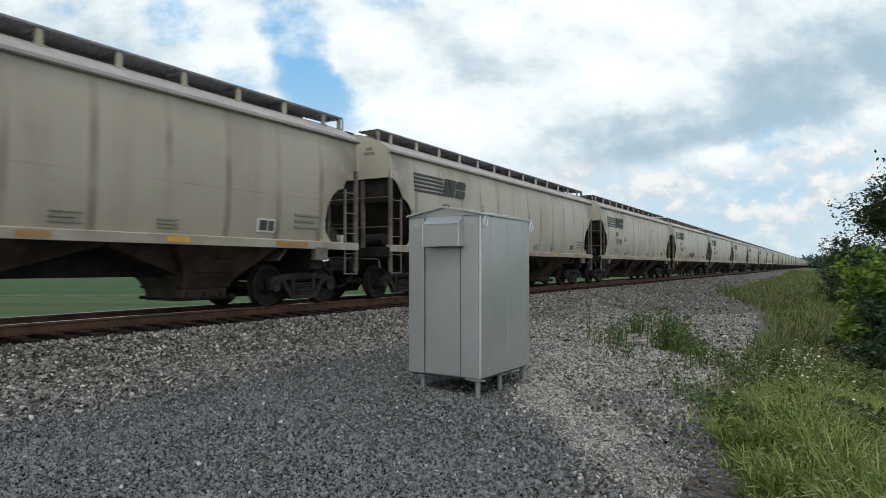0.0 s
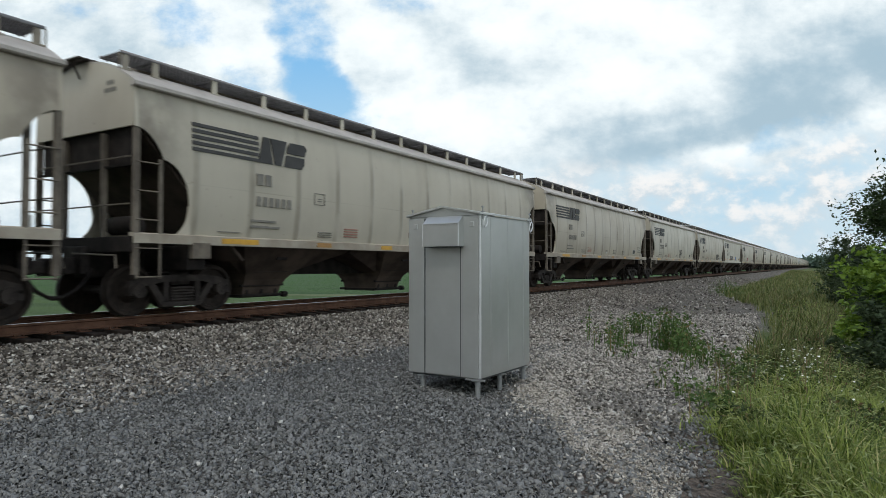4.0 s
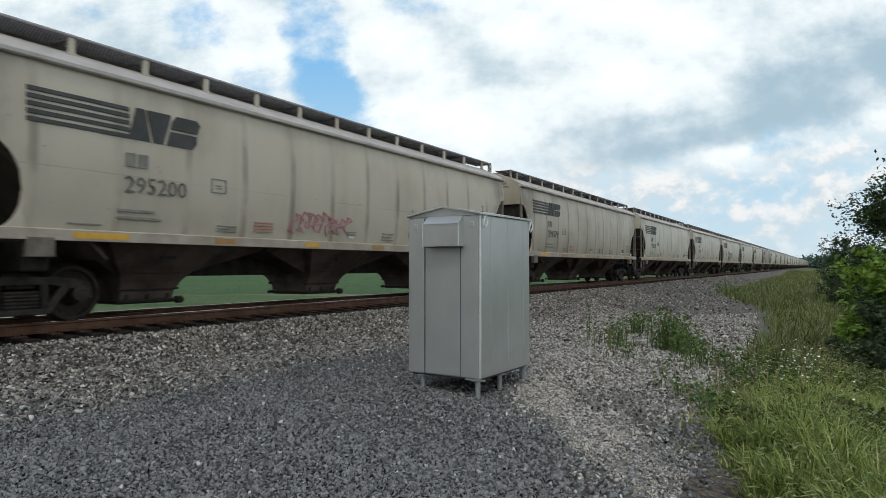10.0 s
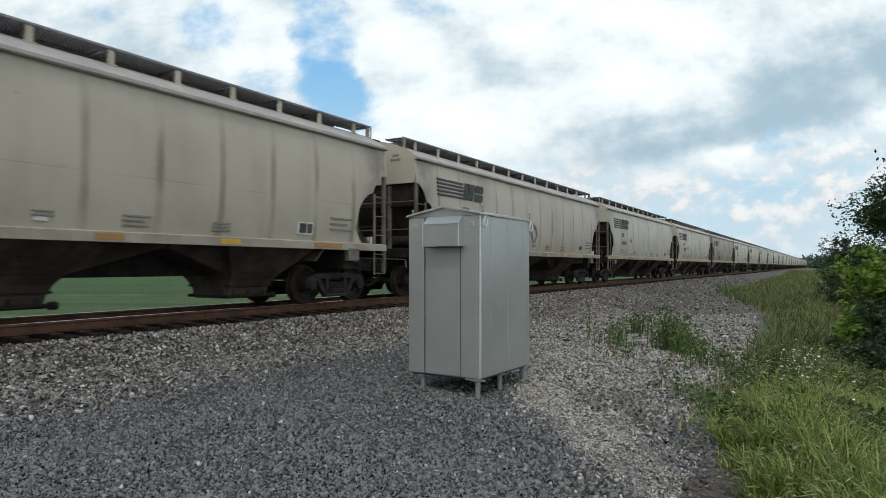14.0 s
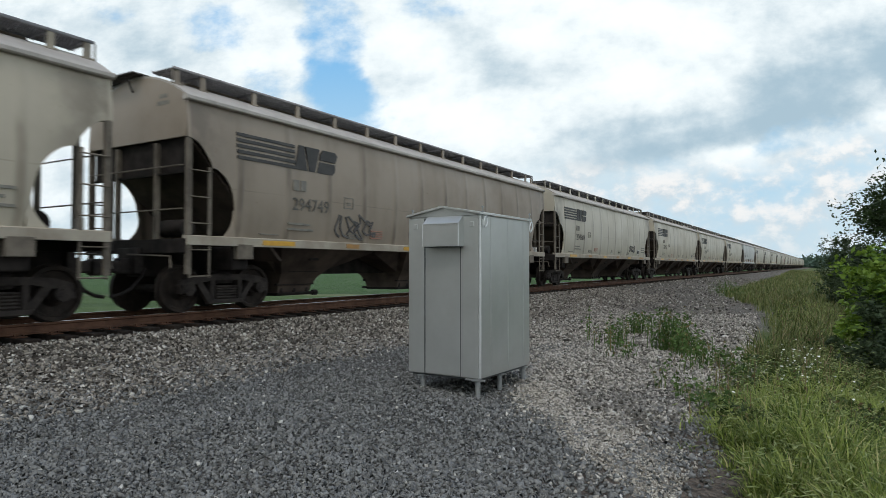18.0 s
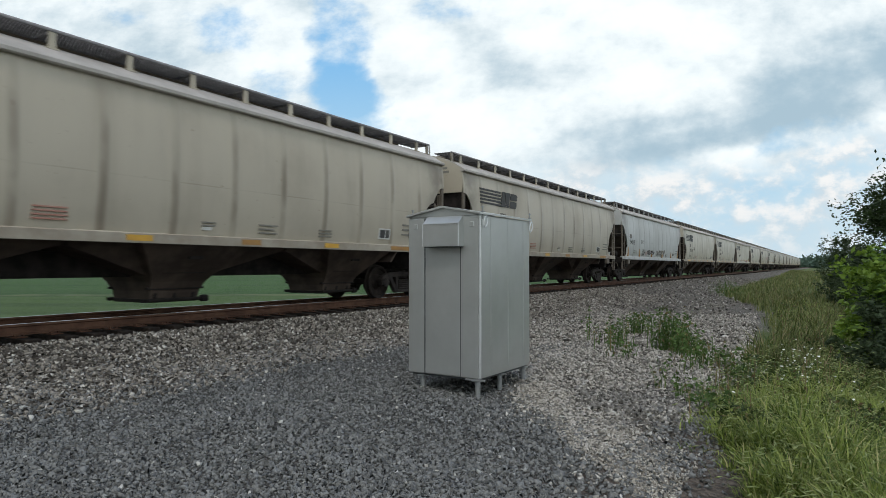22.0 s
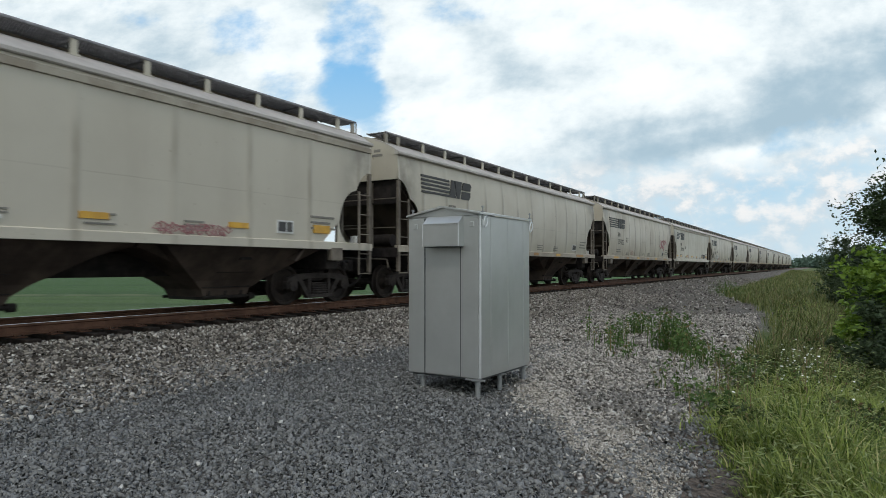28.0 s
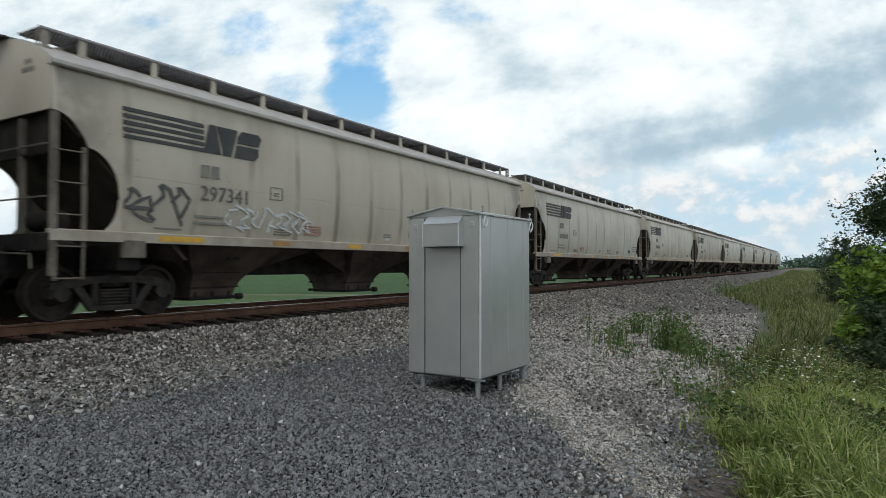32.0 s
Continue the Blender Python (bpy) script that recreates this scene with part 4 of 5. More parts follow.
        for s in (1, -1):
            ay = ty + s * 0.89
            bm = bmesh.new()
            tube(bm, (-1.02, 0, 0), (1.02, 0, 0), 0.085, 12)
            for side in (1, -1):
                tube(bm, (side * 0.94, 0, 0), (side * 1.09, 0, 0), 0.13, 14)
                for k in range(3):
                    a = k * 2 * math.pi / 3
                    tube(bm, (side * 1.085, 0.06 * math.cos(a), 0.06 * math.sin(a)), (side * 1.105, 0.06 * math.cos(a), 0.06 * math.sin(a)), 0.02, 6)
            axle = part("axle", bm, TRUCKSTEEL, car)
            axle.location = (0, ay, 0.4572)
            for side in (1, -1):
                bm = bmesh.new()
                x = side * 0.755
                n = 36
                rim = [(x - side * 0.085, 0.482), (x - side * 0.05, 0.482), (x - side * 0.035, 0.4605), (x + side * 0.06, 0.4555), (x + side * 0.07, 0.445), (x + side * 0.07, 0.385), (x + side * 0.015, 0.36), (x - side * 0.02, 0.22), (x + side * 0.05, 0.16), (x + side * 0.10, 0.15), (x + side * 0.10, 0.08),
                       (x - side * 0.085, 0.08)]
                rings = [[bm.verts.new((px_, r * math.cos(2 * math.pi * k / n), r * math.sin(2 * math.pi * k / n))) for k in range(n)] for px_, r in rim]
                for a, b in zip(rings, rings[1:] + rings[:1]):
                    for k in range(n):
                        bm.faces.new((a[k], a[(k + 1) % n], b[(k + 1) % n], b[k]))
                bmesh.ops.recalc_face_normals(bm, faces=bm.faces)
                wheel = part("wheel", bm, WHEELSTEEL, axle, smooth=True)
    # marks on the side facing +x
    def decal(pname, y0, y1, z0, z1, mat, label="", proud=0.030):
        rows_o, rows_i = [], []
        for y in (y0, y1):
            zz = [z0 + (z1 - z0) * k / 4 for k in range(5)]
            rows_o.append([(side_x(z, flat) + proud, y, z) for z in zz])
            rows_i.append([(side_x(z, flat) - 0.002, y, z) for z in zz])
        b = bmesh.new()
        shell(b, rows_o, rows_i)
        return part(pname, b, mat, car, label)
    L0 = -HALF
    for k in range(5):
        z = 3.02 + k * 0.115
        if flat:
            decal("logo_stripe", L0 + 1.08 + 0.05 * k, L0 + 1.85 + 0.21 * k, z, z + 0.07, LOGO)
        else:
            decal("logo_stripe", L0 + 1.12, L0 + 2.70, z, z + 0.065, LOGO)
    ly = L0 + 2.75 if not flat else L0 + 2.82
    slab = [[(-0.06, 0.0), (0.36, 0.0), (0.24, 0.54), (0.09, 0.54)], [(0.42, 0.0), (0.62, 0.0), (0.78, 0.54), (0.30, 0.54)],
            [(0.70, 0.0), (1.26, 0.0), (1.36, 0.10), (1.36, 0.25), (0.78, 0.25)], [(0.80, 0.30), (1.37, 0.30), (1.44, 0.46), (1.36, 0.54), (0.92, 0.54), (0.84, 0.44)]]
    for shape in slab:
        bm = bmesh.new()
        prism(bm, [(ly + p[0] * 0.93, 3.02 + p[1]) for p in shape], side_x(3.3, flat) - 0.03, side_x(3.3, flat) + 0.034, "x")
        part("logo_block", bm, LOGO, car)
    ny = L0 + 2.65
    decal("mark_bar", ny, ny + 0.17, 2.55, 2.78, STENCIL)
    decal("mark_bar", ny + 0.23, ny + 0.39, 2.55, 2.78, STENCIL)
    def stencil(y, wd, z, step, thick, rows, mat, ragged=0.0):
        b = bmesh.new()
        for k in range(rows):
            zc = z + k * step
            x = side_x(zc, flat)
            box(b, (x, y + wd / 2 - ragged * (k % 2) / 2, zc), (0.058, wd - ragged * (k % 2), thick))
        return part("stencil", b, mat, car)
    stencil(ny - 0.12, 0.80, 1.70, 0.12, 0.045, 2, STENCIL, 0.12)
    # small framed square beside the number
    bm = bmesh.new()
    for zc, wd, hd in ((2.29, 0.33, 0.018), (2.54, 0.33, 0.018), (2.42, 0.14, 0.02), (2.37, 0.14, 0.02)):
        box(bm, (side_x(zc, flat), L0 + 4.52, zc), (0.058, wd, hd))
    for dy in (-0.165, 0.165):
        box(bm, (side_x(2.42, flat), L0 + 4.52 + dy, 2.415), (0.058, 0.016, 0.25))
    part("stencil_frame", bm, STENCIL, car)
    stencil(L0 + 1.76, 0.52, 1.56, 0.05, 0.02, 1, STENCIL)
    stencil(HALF - 2.20, 0.78, 1.76, 0.13, 0.045, 3, STENCIL, 0.15)
    stencil(L0 + 4.55, 0.45, 1.57, 0.05, 0.02, 3, STENCIL)
    stencil(L0 + 5.45, 0.50, 1.61, 0.06, 0.025, 4, REDSTENCIL)
    stencil(HALF - 5.5, 0.42, 1.58, 0.07, 0.03, 3, STENCIL)
    stencil(HALF - 7.3, 0.5, 1.58, 0.08, 0.03, 3, STENCIL, 0.1)
    stencil(L0 + 8.40, 0.30, 1.66, 0.06, 0.025, 2, STENCIL)
    decal("paper_label", L0 + 8.42, L0 + 8.62, 1.57, 1.63, WHITE, "small white paper label")
    decal("placard", HALF - 3.25, HALF - 2.77, 1.60, 1.88, WHITE, "white framed dark placard")
    decal("placard_face", HALF - 3.21, HALF - 3.00, 1.635, 1.845, LOGO, proud=0.036)
    decal("placard_face", HALF - 2.97, HALF - 2.81, 1.635, 1.845, NUMERAL, proud=0.036)
    # reflective strips
    spots = [(L0 + 1.80, 0.92)] + [(L0 + 4.46 + 2.43 * k, 0.48) for k in range(4)] + [(HALF - 2.75, 0.95)]
    if flat:
        spots = [(L0 + y, 0.48) for y in (1.05, 2.5, 4.95, 7.4, 9.7, 12.6)] + [(HALF - 2.12, 0.54)]
    for k, (y, wd) in enumerate(spots):
        if flat:
            decal("reflective_strip", y, y + wd, SILL + 0.20, SILL + (0.38 if wd > 0.5 else 0.31), YELLOW)
        else:
            bm = bmesh.new()
            box(bm, (1.603, y + wd / 2, SILL - 0.075), (0.012, wd, 0.10))
            part("reflective_strip", bm, RUSTYELLOW if k % 2 else YELLOW, car)
    return car


def scrawl(car, y0, z0, width, height, seed, mat, flat=False):
    """A sprayed scribble: overlapping loops of a thick line on the side sheet."""
    rng = random.Random(seed)
    bm = bmesh.new()
    n = max(4, int(width / (height * 0.5)))
    pts = []
    for k in range(n):
        cy, cz = y0 + (k + 0.5) * width / n, z0 + height / 2
        a0, turn = rng.uniform(0, 6.28), rng.choice((-1, 1)) * rng.uniform(2.6, 6.0)
        ry, rz = width / n * rng.uniform(0.35, 0.75), height * rng.uniform(0.28, 0.55)
        kink = rng.uniform(0.05, 0.3)
        for i in range(8):
            a = a0 + turn * i / 7
            y, z = cy + ry * math.cos(a) + kink * height * math.sin(3.1 * a), cz + rz * math.sin(a) * (1 - kink * math.cos(2.2 * a))
            pts.append(Vector((side_x(z, flat) + 0.030 + 0.0006 * (len(pts) % 9), y, z)))
    out, inn = [], []
    for k, q in enumerate(pts):
        d = (pts[min(k + 1, len(pts) - 1)] - pts[max(k - 1, 0)]).normalized()
        s = Vector((0, -d.z, d.y)) * height * rng.uniform(0.035, 0.06)
        out.append([q - s, q + s])
        inn.append([q - s - Vector((0.012, 0, 0)), q + s - Vector((0.012, 0, 0))])
    shell(bm, out, inn)
    return part("scrawl", bm, mat, car, "sprayed scrawl")


def dress(car, tone):
    """Give a car its own paint."""
    for o in car.children_recursive:
        if o.data.materials and o.data.materials[0] == CREAM:
            o.material_slots[0].link = "OBJECT"
            o.material_slots[0].material = TONES[tone][1]
        elif tone > 3 and o.name.startswith("side_sill"):
            o.material_slots[0].link = "OBJECT"
            o.material_slots[0].material = TONES[tone][1]


CAR_COUNT, PITCH = 38, 18.40
FLAT_CARS = {8, 24, 27}
# paint of each car, first to last
PAINT = [1, 0, 0, 0, 2, 0, 2, 0, 5, 0, 1, 2, 0, 0, 2, 0, 3, 2, 0, 0, 0, 4, 2, 2, 5, 2, 0, 5, 0, 2, 0, 1, 2, 0, 0, 2, 1, 0]
NUMBERS = {1: "297428", 2: "297982", 3: "296539", 6: "297335", 7: "294714", 8: "298085", 9: "295200", 10: "296579", 11: "295130", 12: "297107", 13: "296848", 15: "296082", 16: "294749", 17: "294968", 18: "297170", 19: "297553", 20: "296217", 21: "294879", 22: "295152", 25: "295058", 26: "297732", 24: "298205", 27: "298168", 28: "297341"}
# how far each coupling stands off an even spacing, in metres
OFFSETS = {0: 0.04, 1: 0.1, 2: 0.32, 3: 0.21, 4: 0.08, 5: 0.08, 6: 0.2, 7: 0.08, 8: -0.66, 9: -0.77, 10: -0.5, 11: -0.41, 12: -0.3, 13: -0.16, 15: 0.02, 16: 0.14, 17: 0.1, 18: 0.3, 19: 0.15, 20: 0.09, 21: 0.32, 22: 0.45, 23: 0.1, 25: -0.11, 26: 0.13, 28: -0.31, 29: -0.11}
FIRST = 12.96        # y of the coupling behind the first car at the start


def train():
    a, b = hopper_car("hopper_car"), hopper_car("hopper_car", True)
    cars = []
    for k in range(CAR_COUNT):
        y = FIRST + PITCH * k - PITCH / 2 + OFFSETS.get(k, 0.0)
        flat = k in FLAT_CARS
        car = copy_thing(b if flat else a, pose(TRACK_X, y, 0))
        dress(car, PAINT[k])
        tagged(car, TONES[PAINT[k]][2], "freight car", "cars of the train")
        if k == 21:
            for o in list(car.children):
                if o.name.split(".")[0] in ("logo_stripe", "logo_block", "reflective_strip"):
                    bpy.data.objects.remove(o)
            for o in car.children:
                if o.name.split(".")[0] == "mark_bar":
                    o.location.y -= 1.12
            for y, hd in ((1.30, 0.92), (4.0, 0.48), (7.25, 0.42), (10.4, 0.48), (13.4, 0.48), (15.9, 0.80)):
                bm = bmesh.new()
                box(bm, (side_x(1.7, False) + 0.004, -HALF + y, 1.49 + hd / 2), (0.06, 0.13, hd))
                part("reflective_strip", bm, RUSTYELLOW, car)
        if k in NUMBERS:
            t = part("car_number", lettering(NUMBERS[k], 0.40), LOGO, car)
            t.location = (side_x(2.2, flat) + 0.030, -HALF + (1.45 if k == 21 else 2.62), 2.20 if k == 21 else 2.12)
        else:
            for j in range(6):
                bm = bmesh.new()
                box(bm, (side_x(2.2, flat), -HALF + 2.72 + j * 0.17, 2.22), (0.062, 0.11, 0.20), 0.01)
                part("number_bar", bm, STENCIL, car)
        if k == 21:
            for text, y in (("SLV", 4.62), ("13", 8.45)):
                t = part("sprayed_lettering", lettering(text, 0.52), None, car, "hand-sprayed black lettering")
                t.location = (side_x(1.7, False) + 0.034, -HALF + y, 1.60)
        cars.append(car)
    for o in (a, b):
        for c in list(o.children_recursive):
            bpy.data.objects.remove(c)
        bpy.data.objects.remove(o)
    # scrawls: car, start from its leading end, height above rail, length, height, paint
    for k, y, z, w, h, mat in ((8, 5.1, 1.62, 3.2, 0.5, SPRAY), (8, 10.1, 1.62, 1.35, 0.42, SPRAYBLUE), (28, 1.15, 1.65, 1.2, 0.65, SPRAY), (28, 3.2, 1.62, 2.4, 0.45, SPRAYPALE),
                               (3, 6.75, 1.66, 2.3, 0.38, SPRAY), (9, 6.35, 1.66, 2.15, 0.42, SPRAYRED), (6, 9.6, 1.75, 0.9, 0.45, SPRAY), (13, 4.8, 1.6, 3.8, 1.0, STENCIL), (16, 4.1, 1.6, 1.6, 0.5, SPRAY),
                               (17, 12.05, 1.68, 1.2, 0.45, SPRAY), (21, 5.95, 1.66, 1.9, 0.26, SPRAY), (21, 9.1, 1.62, 2.0, 0.36, STENCIL), (26, 13.2, 2.0, 1.8, 0.8, SPRAYRED),
                               (27, 12.6, 1.58, 1.9, 0.4, SPRAY), (7, 11.4, 1.62, 1.8, 0.5, SPRAY), (24, 11.0, 1.47, 1.6, 0.2, SPRAYRED)):
        scrawl(cars[k], -HALF + y, z, w, h, k * 31 + int(y * 10), mat, k in FLAT_CARS)
    return cars


CARS = train()

# ------------------------------------------------------------------ plants


def leaf_material(name, dark, light, dry=None):
    m = Nodes(name)
    r = m.nt.nodes.new("ShaderNodeNewGeometry").outputs["Random Per Island"]
    p = m.coords()
    col = m.mix(r, dark, light)
    col = m.mix(m.ramp(m.noise(p, 0.8, 3.0), 0.45, 0.75, 0, 0.5), col, light)
    if dry:
        col = m.mix(m.ramp(r, 0.82, 0.95), col, dry)
    m.surface(col, 0.6, 0.0, 0.35)
    m.bsdf.inputs["Transmission Weight"].default_value = 0.0
    thin, both = m.nt.nodes.new("ShaderNodeBsdfTranslucent"), m.nt.nodes.new("ShaderNodeMixShader")
    m.put(thin.inputs[0], col)
    both.inputs[0].default_value = 0.3
    m.nt.links.new(m.bsdf.outputs[0], both.inputs[1])
    m.nt.links.new(thin.outputs[0], both.inputs[2])
    m.nt.links.new(both.outputs[0], m.out.inputs[0])
    return m.mat


GRASS = leaf_material("meadow_grass", (0.05, 0.095, 0.018), (0.34, 0.405, 0.09), (0.45, 0.42, 0.19))
VERGE = leaf_material("rough_verge_grass", (0.05, 0.075, 0.022), (0.23, 0.26, 0.08), (0.28, 0.22, 0.12))
WEED = leaf_material("weed_leaf", (0.05, 0.095, 0.025), (0.12, 0.20, 0.05), (0.20, 0.16, 0.07))
UNDERLEAF = leaf_material("dull_undergrowth_leaf", (0.03, 0.052, 0.016), (0.105, 0.145, 0.038), (0.17, 0.115, 0.062))
BUSHLEAF = leaf_material("bush_leaf", (0.045, 0.10, 0.013), (0.25, 0.37, 0.05))
TREELEAF = leaf_material("dark_tree_leaf", (0.014, 0.026, 0.008), (0.045, 0.075, 0.022))
SHRUBSHADELEAF = leaf_material("dull_shrub_and_bush_shade_leaf", (0.03, 0.05, 0.024), (0.085, 0.12, 0.055))
BARK = plain("grey_brown_bark", (0.05, 0.04, 0.03), (0.13, 0.11, 0.085), 9.0, 0.9, 0.0, 0.6, 0.03)
FOXTAIL = leaf_material("foxtail_seed_head", (0.22, 0.28, 0.10), (0.42, 0.47, 0.21))
PETAL = plain("white_flower", (0.75, 0.76, 0.70), (0.85, 0.85, 0.80), 10.0, 0.7)
DRYSTEM = plain("dry_weed_stem", (0.16, 0.11, 0.06), (0.28, 0.20, 0.11), 10.0, 0.8)
FARLEAF = plain("hazy_far_foliage", (0.06, 0.10, 0.07), (0.11, 0.16, 0.115), 0.05, 0.9)


def blades(name, x, y, height, width, bend, material, label, seed, category="grass", heading=None):
    """Curved, tapering blades of three joints each, leaning to their heading."""
    rng = np.random.default_rng(seed)
    n = len(x)
    a = rng.uniform(0, 2 * math.pi, n) if heading is None else heading
    side = np.stack([np.cos(a), np.sin(a), 0 * a], -1)
    lean = np.stack([-np.sin(a), np.cos(a), 0 * a], -1)
    root = np.stack([x, y, ground_z(x, y) - 0.02], -1)
    v = []
    for f, w in ((0.0, 1.0), (0.4, 0.85), (0.75, 0.55), (1.0, 0.06)):
        c = root + lean * (bend * height * f ** 2)[:, None] + np.array((0, 0, 1.0)) * (height * (f - 0.35 * bend * f ** 3))[:, None]
        v += [c - side * (width * w / 2)[:, None], c + side * (width * w / 2)[:, None]]
    v = np.stack(v, 1).reshape(-1, 3)
    f = np.array([(0, 1, 3, 2), (2, 3, 5, 4), (4, 5, 7, 6)])
    f = (f[None] + (np.arange(n) * 8)[:, None, None]).reshape(-1, 4)
    return tagged(new(name, fast_mesh(name, v, f, material)), label, category, kind="stuff")


def leaves(centres, size, rng, flat=0.5):
    """Folded leaf shapes at the centres: verts and faces."""
    n = len(centres)
    d = rng.normal(size=(n, 3))
    d[:, 2] *= flat
    d /= np.linalg.norm(d, axis=1)[:, None]
    e = np.cross(d, rng.normal(size=(n, 3)))
    e /= np.linalg.norm(e, axis=1)[:, None]
    u = np.cross(d, e)
    s = size[:, None]
    v = np.stack([centres - d * s, centres + e * s * 0.5 + u * s * 0.15, centres + d * s, centres - e * s * 0.5 + u * s * 0.15], 1).reshape(-1, 3)
    f = np.array([(0, 1, 2), (0, 2, 3)])
    return v, (f[None] + (np.arange(n) * 4)[:, None, None]).reshape(-1, 3)


def woody(name, x, y, height, radius, lobes, count, leaf, material, label, category, seed, trunk=0.12, low=0.25):
    """A tree or bush: tapered trunk, limbs to each lobe, and leaf clumps round the limbs' ends."""
    rng = np.random.default_rng(seed)
    z0 = float(ground_z(x, y)) - 0.05
    top = tagged(new(name), label, category)
    top.location = (x, y, z0)
    bm = bmesh.new()
    tube(bm, (0, 0, 0), (0.05 * radius, 0, height * 0.55), trunk, 9, trunk * 0.55)
    tube(bm, (0.05 * radius, 0, height * 0.54), (0, 0.05 * radius, height * 0.88), trunk * 0.55, 7, trunk * 0.15)
    part("trunk", bm, BARK, top)
    spots = []
    for k in range(lobes):
        a, h = rng.uniform(0, 2 * math.pi), rng.uniform(low, 1.0)
        r = radius * math.sqrt(max(0.05, 1 - ((h - 0.5) / 0.62) ** 2)) * rng.uniform(0.35, 1.0)
        end = Vector((r * math.cos(a), r * math.sin(a), height * h * rng.uniform(0.92, 1.0)))
        start = Vector((0, 0, max(0.1, end.z - r * rng.uniform(0.5, 0.9))))
        bm = bmesh.new()
        mid = (start + end) / 2 + Vector((0, 0, 0.06 * height))
        tube(bm, start, mid, trunk * 0.3, 6, trunk * 0.2)
        tube(bm, mid, end, trunk * 0.2, 6, trunk * 0.06)
        part("limb", bm, BARK, top)
        spots += [(end, radius * rng.uniform(0.2, 0.38)), (mid.lerp(end, 0.5), radius * rng.uniform(0.15, 0.3))]
    per = count // len(spots)
    pts = []
    for c, s in spots:
        twigs = rng.normal(size=(max(3, per // 14), 3)) * s * np.array((1, 1, 0.7)) * 0.62 + np.array(c)
        pts.append(twigs[rng.integers(0, len(twigs), per)] + rng.normal(size=(per, 3)) * s * 0.16)
    pts = np.concatenate(pts)
    pts[:, 2] = np.maximum(pts[:, 2], 0.05)
    v, f = leaves(pts, rng.uniform(0.6, 1.3, len(pts)) * leaf, rng)
    part("crown", fast_mesh("crown", v, f, material), None, top)
    return top


def place(along, aside):
    """World x, y of a spot so far ahead and so far to the right of the viewer."""
    return aside * math.cos(TURN) - along * math.sin(TURN), aside * math.sin(TURN) + along * math.cos(TURN)


def verge_x(y):
    """Where the gravel gives way to the grass."""
    return np.interp(y, [3.0, 4.9, 5.1, 6.65, 8.8, 10.6, 14, 17, 29, 36, 43, 115, 205, 400], [-0.30, -0.62, -0.80, -1.22, -1.55, -1.00, -0.95, -1.05, -2.4, -4.2, -5.45, -6.2, -8.2, -9.0])


